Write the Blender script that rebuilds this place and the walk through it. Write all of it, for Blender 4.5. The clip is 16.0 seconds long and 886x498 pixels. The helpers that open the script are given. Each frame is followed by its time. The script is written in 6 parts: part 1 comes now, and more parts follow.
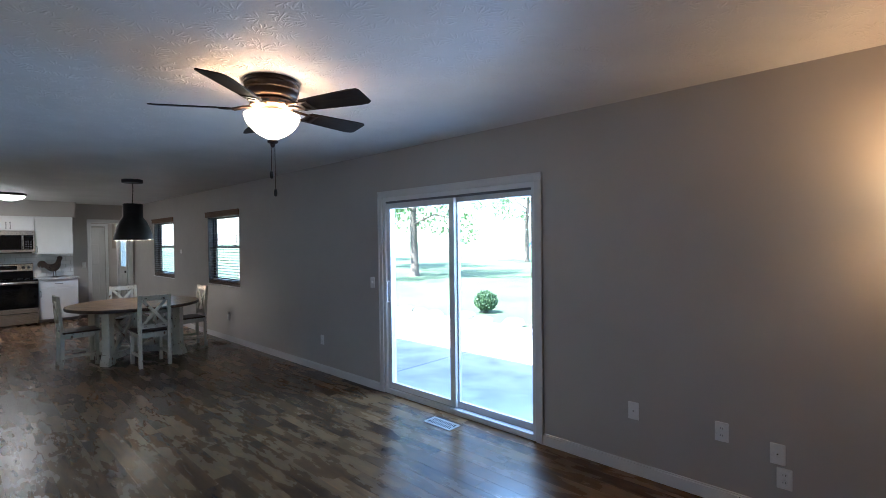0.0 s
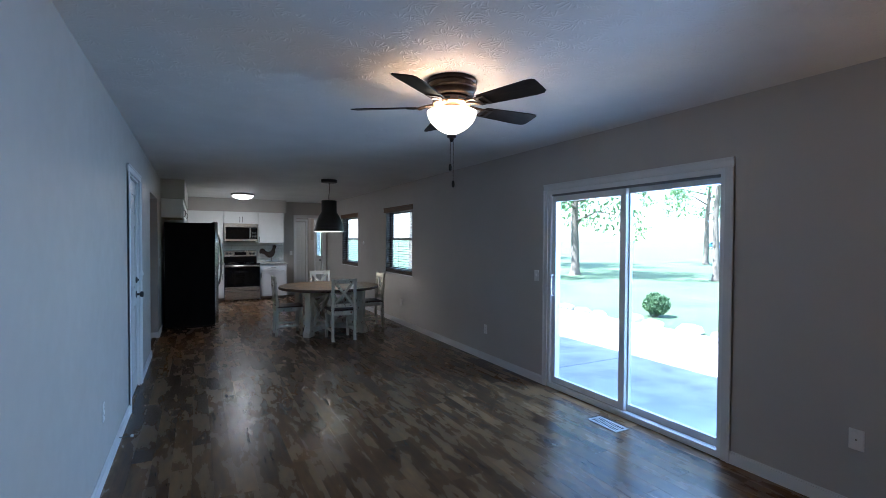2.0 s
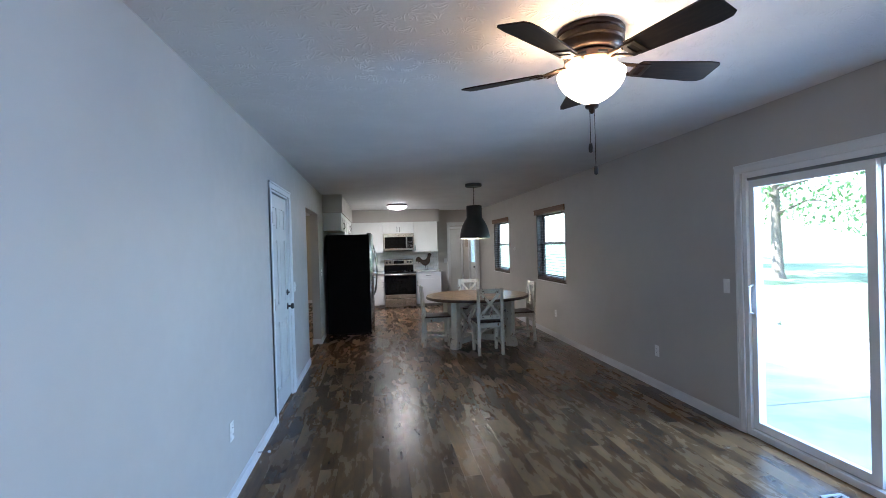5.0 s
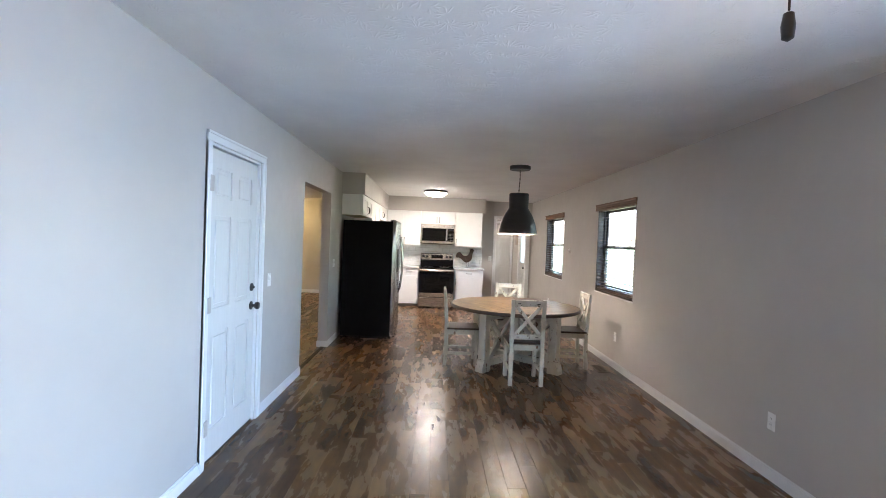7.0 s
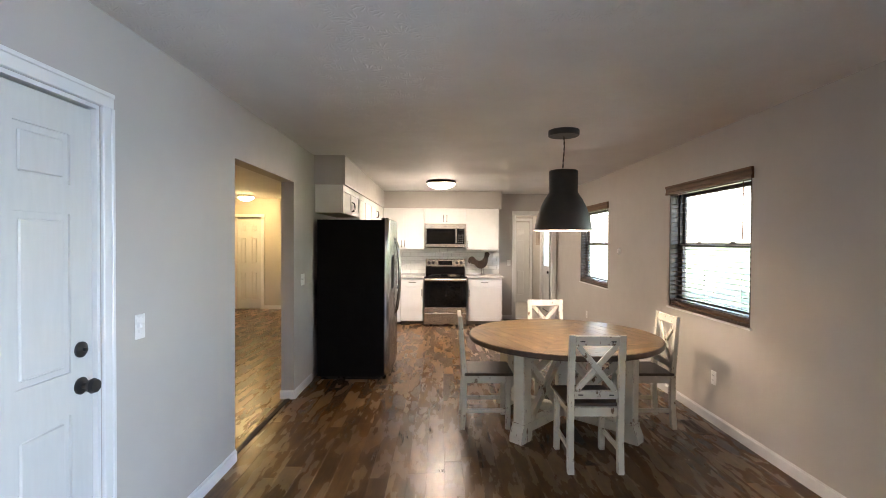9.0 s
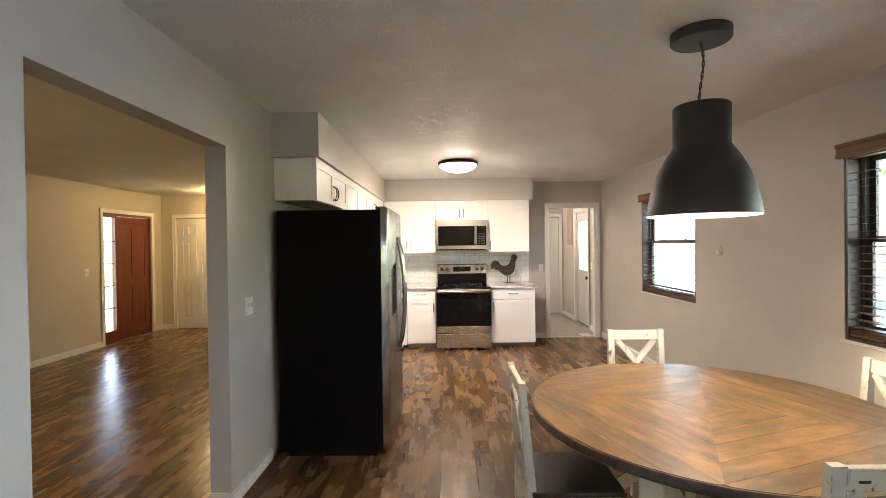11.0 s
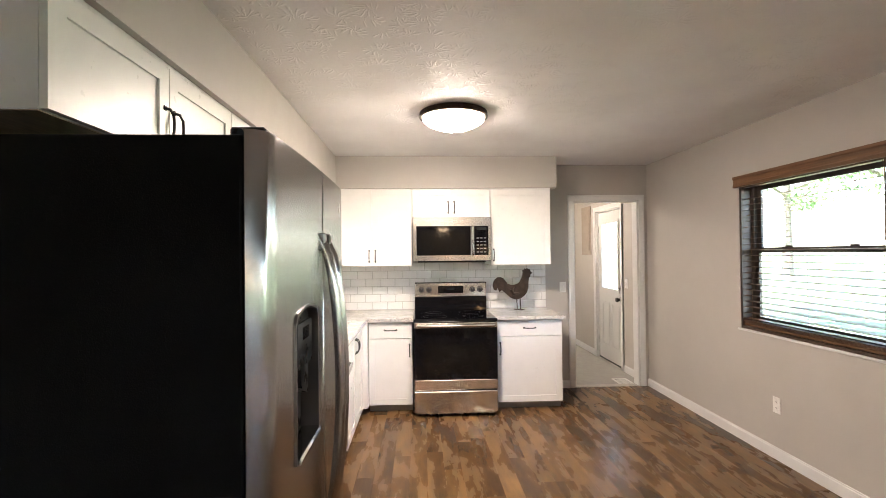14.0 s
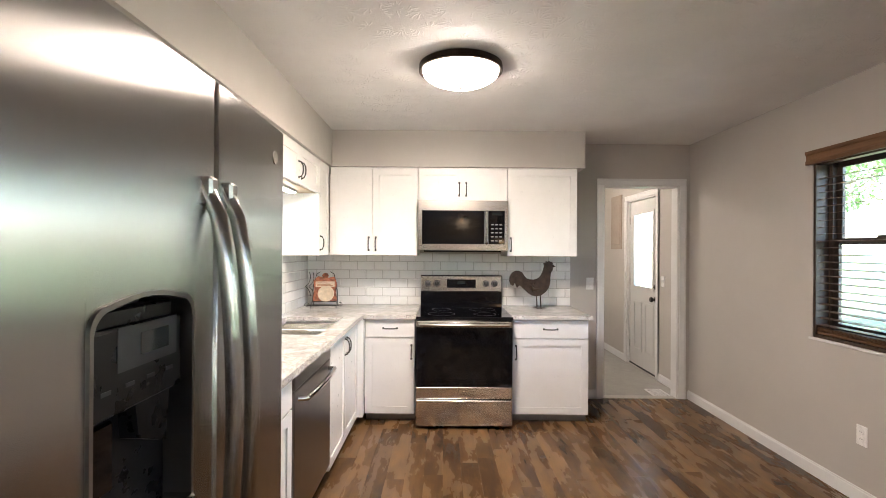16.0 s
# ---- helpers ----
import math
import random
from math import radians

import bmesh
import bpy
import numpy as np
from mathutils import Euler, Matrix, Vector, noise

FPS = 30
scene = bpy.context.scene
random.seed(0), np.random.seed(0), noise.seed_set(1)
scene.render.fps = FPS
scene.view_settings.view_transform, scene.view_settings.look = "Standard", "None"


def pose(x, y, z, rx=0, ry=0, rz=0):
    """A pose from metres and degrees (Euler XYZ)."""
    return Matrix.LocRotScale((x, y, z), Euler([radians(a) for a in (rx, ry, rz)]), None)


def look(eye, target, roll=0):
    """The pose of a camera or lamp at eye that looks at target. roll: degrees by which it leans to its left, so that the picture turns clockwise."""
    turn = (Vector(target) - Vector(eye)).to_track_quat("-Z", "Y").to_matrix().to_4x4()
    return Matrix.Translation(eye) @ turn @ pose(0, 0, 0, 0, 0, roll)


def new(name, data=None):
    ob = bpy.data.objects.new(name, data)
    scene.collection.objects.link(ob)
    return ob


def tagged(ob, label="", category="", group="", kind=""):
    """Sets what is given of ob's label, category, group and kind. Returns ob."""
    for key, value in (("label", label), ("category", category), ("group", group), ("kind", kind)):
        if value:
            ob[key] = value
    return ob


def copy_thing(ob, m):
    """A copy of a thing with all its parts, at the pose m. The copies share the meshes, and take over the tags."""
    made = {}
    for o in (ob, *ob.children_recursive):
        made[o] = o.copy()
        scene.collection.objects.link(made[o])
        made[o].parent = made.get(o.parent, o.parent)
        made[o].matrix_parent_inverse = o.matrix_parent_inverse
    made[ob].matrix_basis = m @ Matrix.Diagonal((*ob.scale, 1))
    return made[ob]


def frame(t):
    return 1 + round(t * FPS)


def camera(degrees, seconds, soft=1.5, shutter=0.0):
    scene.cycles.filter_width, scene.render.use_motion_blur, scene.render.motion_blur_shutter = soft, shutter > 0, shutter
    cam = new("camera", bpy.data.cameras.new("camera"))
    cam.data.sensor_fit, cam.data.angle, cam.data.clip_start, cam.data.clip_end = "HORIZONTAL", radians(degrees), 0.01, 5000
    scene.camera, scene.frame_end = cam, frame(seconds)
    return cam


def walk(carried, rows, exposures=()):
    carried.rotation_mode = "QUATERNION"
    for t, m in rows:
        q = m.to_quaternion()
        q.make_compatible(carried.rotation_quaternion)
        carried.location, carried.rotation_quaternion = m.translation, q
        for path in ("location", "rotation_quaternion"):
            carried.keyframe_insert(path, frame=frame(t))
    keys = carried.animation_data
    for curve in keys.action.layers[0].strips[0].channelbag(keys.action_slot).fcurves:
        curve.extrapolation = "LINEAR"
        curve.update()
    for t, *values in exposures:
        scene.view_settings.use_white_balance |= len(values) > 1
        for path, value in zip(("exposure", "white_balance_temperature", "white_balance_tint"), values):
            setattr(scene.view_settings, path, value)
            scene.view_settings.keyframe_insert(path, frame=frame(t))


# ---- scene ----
cam = camera(86.8, 16.0, soft=0.75)
PATH = [
    (0, (0.399, 0.069, 1.541), (-0.969, 1.527, 1.505), -0.7),
    (0.5, (0.391, 0.064, 1.529), (-1.105, 1.391, 1.485), -0.8),
    (1, (0.387, 0.038, 1.514), (-1.221, 1.227, 1.469), -0.6),
    (1.5, (0.392, 0.001, 1.491), (-1.308, 1.055, 1.45), -0.1),
    (2, (0.397, -0.021, 1.487), (-1.373, 0.909, 1.445), 0.3),
    (2.5, (0.397, -0.048, 1.476), (-1.418, 0.79, 1.437), 0.6),
    (3, (0.387, -0.056, 1.477), (-1.458, 0.713, 1.443), 0.7),
    (3.5, (0.36, -0.052, 1.481), (-1.521, 0.626, 1.451), 0.3),
    (4, (0.279, 0.009, 1.501), (-1.642, 0.564, 1.473), -0.2),
    (4.5, (0.116, 0.138, 1.524), (-1.839, 0.559, 1.497), -1.0),
    (5, (-0.103, 0.364, 1.502), (-2.083, 0.647, 1.487), -1.7),
    (7.5, (-1.846, 0.876, 1.489), (-3.846, 0.9, 1.45), 2.6),
    (8, (-2.292, 0.875, 1.483), (-4.291, 0.901, 1.45), 2.6),
    (8.5, (-2.774, 0.864, 1.492), (-4.774, 0.884, 1.463), 1.6),
    (9, (-3.268, 0.86, 1.497), (-5.267, 0.867, 1.468), 0.3),
    (9.5, (-3.745, 0.856, 1.487), (-5.744, 0.846, 1.467), -0.9),
    (10, (-4.239, 0.83, 1.48), (-6.239, 0.797, 1.463), -1.5),
    (10.2, (-4.396, 0.814, 1.479), (-6.396, 0.773, 1.461), -1.4),
    (12.5, (-6.366, 0.559, 1.5), (-8.365, 0.615, 1.485), 1.0),
    (13, (-6.751, 0.595, 1.482), (-8.749, 0.673, 1.478), 0.4),
    (13.5, (-7.075, 0.596, 1.475), (-9.073, 0.69, 1.482), -0.2),
    (14, (-7.334, 0.613, 1.48), (-9.331, 0.713, 1.5), -0.6),
    (14.5, (-7.53, 0.651, 1.463), (-9.529, 0.728, 1.495), -0.6),
    (15, (-7.693, 0.669, 1.459), (-9.692, 0.722, 1.484), -0.3),
    (15.5, (-7.821, 0.702, 1.438), (-9.821, 0.731, 1.453), 0.1),
    (16, (-7.904, 0.757, 1.413), (-9.904, 0.76, 1.417), 0.4),
]
walk(cam, [(t, look(eye, target, roll)) for t, eye, target, roll in PATH], [(0.0, 3.2, 5350, 14), (1.0, 3.0, 5150, 14), (2.0, 3.0, 5130, 13), (3.5, 3.17, 5180, 13), (5.0, 3.78, 5450, 15), (7.5, 4.75, 6350, 20), (8.5, 4.7, 6700, 21), (9.0, 4.66, 7050, 22), (10.0, 4.62, 7200, 21), (12.5, 4.98, 6850, 21), (15.5, 4.55, 6550, 20), (16.0, 4.52, 6500, 20)])

# ---------------------------------------------------------------- world, sun, exposure
world = bpy.data.worlds.new("sky_world")
scene.world = world
world.use_nodes = True
wn, wl = world.node_tree.nodes, world.node_tree.links
sky = wn.new("ShaderNodeTexSky")
sky.sky_type = "NISHITA"
sky.sun_disc = False
sky.sun_elevation = radians(61)
sky.sun_rotation = radians(195)
wn["Background"].inputs["Strength"].default_value = 0.14
wl.new(sky.outputs["Color"], wn["Background"].inputs["Color"])
sun = bpy.data.lights.new("sun", "SUN")
sun.energy, sun.angle, sun.color = 4.6, radians(0.5), (1.0, 0.95, 0.88)
sun_ob = new("sun", sun)
SUN_FROM = Vector((-math.sin(radians(15)) * math.cos(radians(61)), -math.cos(radians(15)) * math.cos(radians(61)), math.sin(radians(61))))
sun_ob.matrix_basis = look((0, 0, 12), Vector((0, 0, 12)) - SUN_FROM)


def point_lamp(name, place, watts, color, radius):
    data = bpy.data.lights.new(name, "POINT")
    data.energy, data.color, data.shadow_soft_size = watts, color, radius
    ob = new(name, data)
    ob.location = place
    return ob


# added lamp at the patio door's head, for sky daylight that eave and wall depth hold back
sky_lamp = bpy.data.lights.new("sky_daylight", "AREA")
sky_lamp.shape, sky_lamp.size, sky_lamp.size_y, sky_lamp.energy, sky_lamp.color = "RECTANGLE", 1.6, 0.4, 0.9, (0.50, 0.70, 1.0)
new("sky_daylight", sky_lamp).matrix_basis = look((-2.4, 3.5, 2.28), (-2.8, -0.5, 1.1))
# second area lamp outside the glass, added to brighten the south wall
side_lamp = bpy.data.lights.new("sky_daylight", "AREA")
side_lamp.shape, side_lamp.size, side_lamp.size_y, side_lamp.energy, side_lamp.color = "RECTANGLE", 0.6, 0.6, 12.5, (0.42, 0.66, 1.0)
new("sky_daylight", side_lamp).matrix_basis = look((-2.3, 4.05, 1.72), (-2.1, -0.5, 1.35))

WARM, SOFT = (1.0, 0.72, 0.42), (1.0, 0.88, 0.72)

# ---------------------------------------------------------------- materials


def material(name):
    m = bpy.data.materials.new(name)
    m.use_nodes = True
    nt = m.node_tree
    return m, nt.nodes, nt.links, nt.nodes["Principled BSDF"]


def mixer(n, l, fac, a, b, mode="MIX"):
    x = n.new("ShaderNodeMix")
    x.data_type, x.blend_type = "RGBA", mode
    for socket, value in ((0, fac), (6, a), (7, b)):
        if isinstance(value, bpy.types.NodeSocket):
            l.new(value, x.inputs[socket])
        elif socket == 0:
            x.inputs[0].default_value = value
        else:
            x.inputs[socket].default_value = (*value[:3], 1)
    return x.outputs[2]


def ramp(n, l, src, stops):
    r = n.new("ShaderNodeValToRGB")
    els = r.color_ramp.elements
    while len(els) < len(stops):
        els.new(0.5)
    for e, (p, c) in zip(els, stops):
        e.position = p
        e.color = (*c, 1) if isinstance(c, tuple) else (c, c, c, 1)
    l.new(src, r.inputs[0])
    return r.outputs[0]


def noise_tex(n, l, scale, detail=4, rough=0.55, vector=None, stretch=None):
    t = n.new("ShaderNodeTexNoise")
    t.inputs["Scale"].default_value, t.inputs["Detail"].default_value, t.inputs["Roughness"].default_value = scale, detail, rough
    if vector is None:
        g = n.new("ShaderNodeNewGeometry")
        vector = g.outputs["Position"]
    if stretch:
        mp = n.new("ShaderNodeMapping")
        mp.inputs["Scale"].default_value = stretch
        l.new(vector, mp.inputs["Vector"])
        vector = mp.outputs[0]
    l.new(vector, t.inputs["Vector"])
    return t.outputs["Fac"]


def bumped(n, l, p, height, strength, distance):
    b = n.new("ShaderNodeBump")
    b.inputs["Strength"].default_value, b.inputs["Distance"].default_value = strength, distance
    l.new(height, b.inputs["Height"])
    l.new(b.outputs[0], p.inputs["Normal"])


def simple(name, color, rough=0.5, metal=0.0, vary=0.08, scale=6.0, bump=0.0, bscale=120.0, spec=0.5, stretch=None, coat=0.0):
    """Paint, plastic, metal: a base colour that drifts a little, uneven gloss, fine relief."""
    m, n, l, p = material(name)
    f = noise_tex(n, l, scale, 5, 0.6, stretch=stretch)
    lo = tuple(c * (1 - vary) for c in color)
    hi = tuple(min(1, c * (1 + vary)) for c in color)
    l.new(ramp(n, l, f, [(0.3, lo), (0.7, hi)]), p.inputs["Base Color"])
    l.new(ramp(n, l, noise_tex(n, l, scale * 5, 3, stretch=stretch), [(0.3, max(0.0, rough - 0.06)), (0.7, min(1.0, rough + 0.06))]), p.inputs["Roughness"])
    p.inputs["Metallic"].default_value = metal
    p.inputs["Specular IOR Level"].default_value = spec
    p.inputs["Coat Weight"].default_value = coat
    if bump:
        bumped(n, l, p, noise_tex(n, l, bscale, 3, stretch=stretch), bump, 0.002)
    return m


def glowing(name, color, strength):
    m, n, l, p = material(name)
    p.inputs["Base Color"].default_value = (0.9, 0.88, 0.84, 1)
    p.inputs["Roughness"].default_value = 0.3
    p.inputs["Emission Color"].default_value = (*color, 1)
    p.inputs["Emission Strength"].default_value = strength
    return m


def pane_glass(name, tint=(0.93, 0.97, 0.96)):
    m, n, l, p = material(name)
    n.remove(p)
    tr, gl, mx, lw = n.new("ShaderNodeBsdfTransparent"), n.new("ShaderNodeBsdfGlossy"), n.new("ShaderNodeMixShader"), n.new("ShaderNodeLayerWeight")
    tr.inputs[0].default_value = (*tint, 1)
    gl.inputs["Roughness"].default_value = 0.02
    lw.inputs["Blend"].default_value = 0.5
    pw5 = n.new("ShaderNodeMath")
    pw5.operation = "POWER"
    pw5.inputs[1].default_value = 4.0
    l.new(lw.outputs["Facing"], pw5.inputs[0])
    half = n.new("ShaderNodeMath")
    half.operation = "MULTIPLY_ADD"
    half.inputs[1].default_value, half.inputs[2].default_value = 0.5, 0.025
    l.new(pw5.outputs[0], half.inputs[0])
    l.new(half.outputs[0], mx.inputs[0]), l.new(tr.outputs[0], mx.inputs[1]), l.new(gl.outputs[0], mx.inputs[2])
    l.new(mx.outputs[0], n["Material Output"].inputs[0])
    return m


def wall_material(name, color):
    m, n, l, p = material(name)
    f = noise_tex(n, l, 1.3, 4)
    l.new(ramp(n, l, f, [(0.3, tuple(c * 0.95 for c in color)), (0.7, tuple(c * 1.04 for c in color))]), p.inputs["Base Color"])
    l.new(ramp(n, l, noise_tex(n, l, 9, 3), [(0.3, 0.42), (0.7, 0.54)]), p.inputs["Roughness"])
    p.inputs["Specular IOR Level"].default_value = 0.35
    bumped(n, l, p, noise_tex(n, l, 260, 3), 0.25, 0.0012)
    return m


def ceiling_material():
    """White paint over a stomped texture: short curved ridges in clusters."""
    m, n, l, p = material("ceiling_paint")
    l.new(ramp(n, l, noise_tex(n, l, 2.0, 4), [(0.3, (0.69, 0.68, 0.67)), (0.7, (0.76, 0.75, 0.74))]), p.inputs["Base Color"])
    p.inputs["Roughness"].default_value = 0.62
    g = n.new("ShaderNodeNewGeometry")

    def math_node(op, a, b):
        x = n.new("ShaderNodeMath")
        x.operation = op
        for i, value in enumerate((a, b)):
            if isinstance(value, bpy.types.NodeSocket):
                l.new(value, x.inputs[i])
            else:
                x.inputs[i].default_value = value
        return x.outputs[0]

    def stomps(scale, spokes, turn):
        """Rosettes of short bent ridges, one to a cell, as a brush leaves them."""
        wob = n.new("ShaderNodeTexNoise")
        wob.inputs["Scale"].default_value = 16.0
        wob.inputs["Detail"].default_value = 3.0
        l.new(g.outputs["Position"], wob.inputs["Vector"])
        bend = n.new("ShaderNodeVectorMath")
        bend.operation = "MULTIPLY_ADD"
        l.new(wob.outputs["Color"], bend.inputs[0])
        bend.inputs[1].default_value = (0.045, 0.045, 0.0)
        l.new(g.outputs["Position"], bend.inputs[2])
        cell = n.new("ShaderNodeTexVoronoi")
        cell.voronoi_dimensions = "2D"
        cell.inputs["Scale"].default_value = scale
        l.new(bend.outputs[0], cell.inputs["Vector"])
        off = n.new("ShaderNodeVectorMath")
        off.operation = "SUBTRACT"
        l.new(bend.outputs[0], off.inputs[0]), l.new(cell.outputs["Position"], off.inputs[1])
        xyz = n.new("ShaderNodeSeparateXYZ")
        l.new(off.outputs[0], xyz.inputs[0])
        tint = n.new("ShaderNodeSeparateColor")
        l.new(cell.outputs["Color"], tint.inputs[0])
        angle = math_node("ADD", math_node("ARCTAN2", xyz.outputs[0], xyz.outputs[1]), math_node("MULTIPLY", tint.outputs[0], 6.28))
        spoke = math_node("SINE", math_node("MULTIPLY", angle, spokes), 0.0)
        ring = ramp(n, l, cell.outputs["Distance"], [(0.08, 0.0), (0.2, 1.0), (0.42, 0.9), (0.58, 0.0)])
        fan = ramp(n, l, math_node("SINE", math_node("ADD", angle, turn), 0.0), [(0.15, 0.0), (0.6, 1.0)])
        ridge = ramp(n, l, spoke, [(0.2, 0.0), (0.9, 1.0)])
        return math_node("MULTIPLY", math_node("MULTIPLY", ridge, ring), fan)

    relief = math_node("MAXIMUM", stomps(6.5, 14.0, 0.0), stomps(9.0, 11.0, 2.0))
    patch = ramp(n, l, noise_tex(n, l, 2.2, 3, 0.55), [(0.35, 0.35), (0.6, 1.0)])
    mu = n.new("ShaderNodeMath")
    mu.operation = "MULTIPLY"
    l.new(relief, mu.inputs[0]), l.new(patch, mu.inputs[1])
    ad = n.new("ShaderNodeMath")
    ad.operation = "MULTIPLY_ADD"
    l.new(noise_tex(n, l, 60, 4, 0.65), ad.inputs[0])
    ad.inputs[1].default_value = 0.3
    l.new(mu.outputs[0], ad.inputs[2])
    bumped(n, l, p, ad.outputs[0], 0.62, 0.005)
    return m


def plank_material(name, islands):
    """Rustic laminate: brown boards of uneven tone, scraped pale patches, dark streaks along the grain."""
    m, n, l, p = material(name)
    g = n.new("ShaderNodeNewGeometry")
    if islands:
        rnd = g.outputs["Random Per Island"]
    else:
        rnd = n.new("ShaderNodeObjectInfo").outputs["Random"]
    sh = n.new("ShaderNodeVectorMath")
    sh.operation = "MULTIPLY_ADD"
    l.new(rnd, sh.inputs[0])
    sh.inputs[1].default_value = (37.0, 19.0, 0.0)
    l.new(g.outputs["Position"], sh.inputs[2])
    v = sh.outputs[0]
    tone = ramp(n, l, rnd, [(0.0, (0.055, 0.028, 0.0136)), (0.3, (0.075, 0.0385, 0.0175)), (0.6, (0.100, 0.0525, 0.0228)), (0.88, (0.128, 0.068, 0.0285)), (1.0, (0.165, 0.090, 0.0375))])
    grain = noise_tex(n, l, 3.0, 6, 0.6, v, (1.0, 11.0, 1.0))
    c1 = mixer(n, l, ramp(n, l, grain, [(0.32, 0.5), (0.56, 0.0)]), tone, (0.036, 0.020, 0.011))
    block = noise_tex(n, l, 1.9, 3, 0.5, v, (1.0, 2.6, 1.0))
    c1 = mixer(n, l, ramp(n, l, block, [(0.34, 0.4), (0.55, 0.0)]), c1, (0.036, 0.020, 0.011))
    scrape = noise_tex(n, l, 2.3, 5, 0.56, v, (0.9, 3.0, 1.0))
    c2 = mixer(n, l, ramp(n, l, scrape, [(0.42, 0.0), (0.60, 0.28), (0.80, 0.60)]), c1, (0.38, 0.215, 0.086))
    knots = noise_tex(n, l, 6.0, 4, 0.62, v, (0.8, 2.6, 1.0))
    c2 = mixer(n, l, ramp(n, l, knots, [(0.56, 0.0), (0.78, 0.42)]), c2, (0.036, 0.020, 0.011))
    fine = noise_tex(n, l, 40.0, 4, 0.6, v, (0.25, 3.0, 1.0))
    c3 = mixer(n, l, 0.25, c2, ramp(n, l, fine, [(0.3, 0.5), (0.7, 1.0)]), "MULTIPLY")
    l.new(c3, p.inputs["Base Color"])
    l.new(ramp(n, l, scrape, [(0.35, 0.25), (0.7, 0.30)]), p.inputs["Roughness"])
    p.inputs["Specular IOR Level"].default_value = 0.24
    bumped(n, l, p, grain, 0.04, 0.001)
    return m


def wood_material(name, dark, mid, pale, rough, stretch=(14.0, 1.2, 3.0), use_random=False, spec=0.5):
    m, n, l, p = material(name)
    tc = n.new("ShaderNodeTexCoord")
    v = tc.outputs["Object"]
    if use_random:
        oi = n.new("ShaderNodeObjectInfo")
        sh = n.new("ShaderNodeVectorMath")
        sh.operation = "MULTIPLY_ADD"
        l.new(oi.outputs["Random"], sh.inputs[0])
        sh.inputs[1].default_value = (9.0, 23.0, 5.0)
        l.new(v, sh.inputs[2])
        v = sh.outputs[0]
    f = noise_tex(n, l, 2.5, 8, 0.65, v, stretch)
    c = ramp(n, l, f, [(0.3, dark), (0.5, mid), (0.72, pale)])
    if use_random:
        c = mixer(n, l, 0.9, c, ramp(n, l, oi.outputs["Random"], [(0.0, 0.5), (1.0, 1.0)]), "MULTIPLY")
    l.new(c, p.inputs["Base Color"])
    p.inputs["Roughness"].default_value = rough
    p.inputs["Specular IOR Level"].default_value = spec
    bumped(n, l, p, f, 0.15, 0.001)
    return m


def worn_white(name):
    """White chalk paint rubbed through to brown wood in streaks and spots."""
    m, n, l, p = material(name)
    a = noise_tex(n, l, 14.0, 8, 0.72)
    s = noise_tex(n, l, 6.0, 5, 0.6, None, (3.0, 3.0, 0.7))
    mu = n.new("ShaderNodeMath")
    mu.operation = "MULTIPLY"
    l.new(a, mu.inputs[0]), l.new(s, mu.inputs[1])
    wear = ramp(n, l, mu.outputs[0], [(0.33, 0.0), (0.37, 1.0)])
    bv = n.new("ShaderNodeBevel")
    bv.samples = 4
    bv.inputs["Radius"].default_value = 0.007
    gm = n.new("ShaderNodeNewGeometry")
    dt = n.new("ShaderNodeVectorMath")
    dt.operation = "DOT_PRODUCT"
    l.new(bv.outputs[0], dt.inputs[0]), l.new(gm.outputs["Normal"], dt.inputs[1])
    edge = ramp(n, l, dt.outputs["Value"], [(0.86, 1.0), (0.985, 0.0)])
    rub = ramp(n, l, noise_tex(n, l, 22.0, 6, 0.7), [(0.47, 0.0), (0.56, 1.0)])
    eg = n.new("ShaderNodeMath")
    eg.operation = "MULTIPLY"
    l.new(edge, eg.inputs[0]), l.new(rub, eg.inputs[1])
    both = n.new("ShaderNodeMath")
    both.operation = "MAXIMUM"
    l.new(eg.outputs[0], both.inputs[0]), l.new(wear, both.inputs[1])
    base = ramp(n, l, noise_tex(n, l, 5.0, 4), [(0.3, (0.56, 0.55, 0.475)), (0.7, (0.70, 0.69, 0.60))])
    l.new(mixer(n, l, both.outputs[0], base, (0.15, 0.095, 0.055)), p.inputs["Base Color"])
    p.inputs["Roughness"].default_value = 0.55
    bumped(n, l, p, a, 0.2, 0.002)
    return m


def granite_material():
    m, n, l, p = material("granite")
    v = n.new("ShaderNodeTexVoronoi")
    v.inputs["Scale"].default_value = 210.0
    g = n.new("ShaderNodeNewGeometry")
    l.new(g.outputs["Position"], v.inputs["Vector"])
    sp = n.new("ShaderNodeSeparateColor")
    l.new(v.outputs["Color"], sp.inputs[0])
    grains = ramp(n, l, sp.outputs[0], [(0.0, (0.10, 0.09, 0.085)), (0.14, (0.30, 0.27, 0.25)), (0.3, (0.58, 0.55, 0.51)), (0.7, (0.74, 0.71, 0.67)), (1.0, (0.82, 0.80, 0.77))])
    big = ramp(n, l, noise_tex(n, l, 14, 5), [(0.4, 0.72), (0.62, 1.0)])
    l.new(mixer(n, l, 1.0, grains, big, "MULTIPLY"), p.inputs["Base Color"])
    p.inputs["Roughness"].default_value = 0.16
    return m


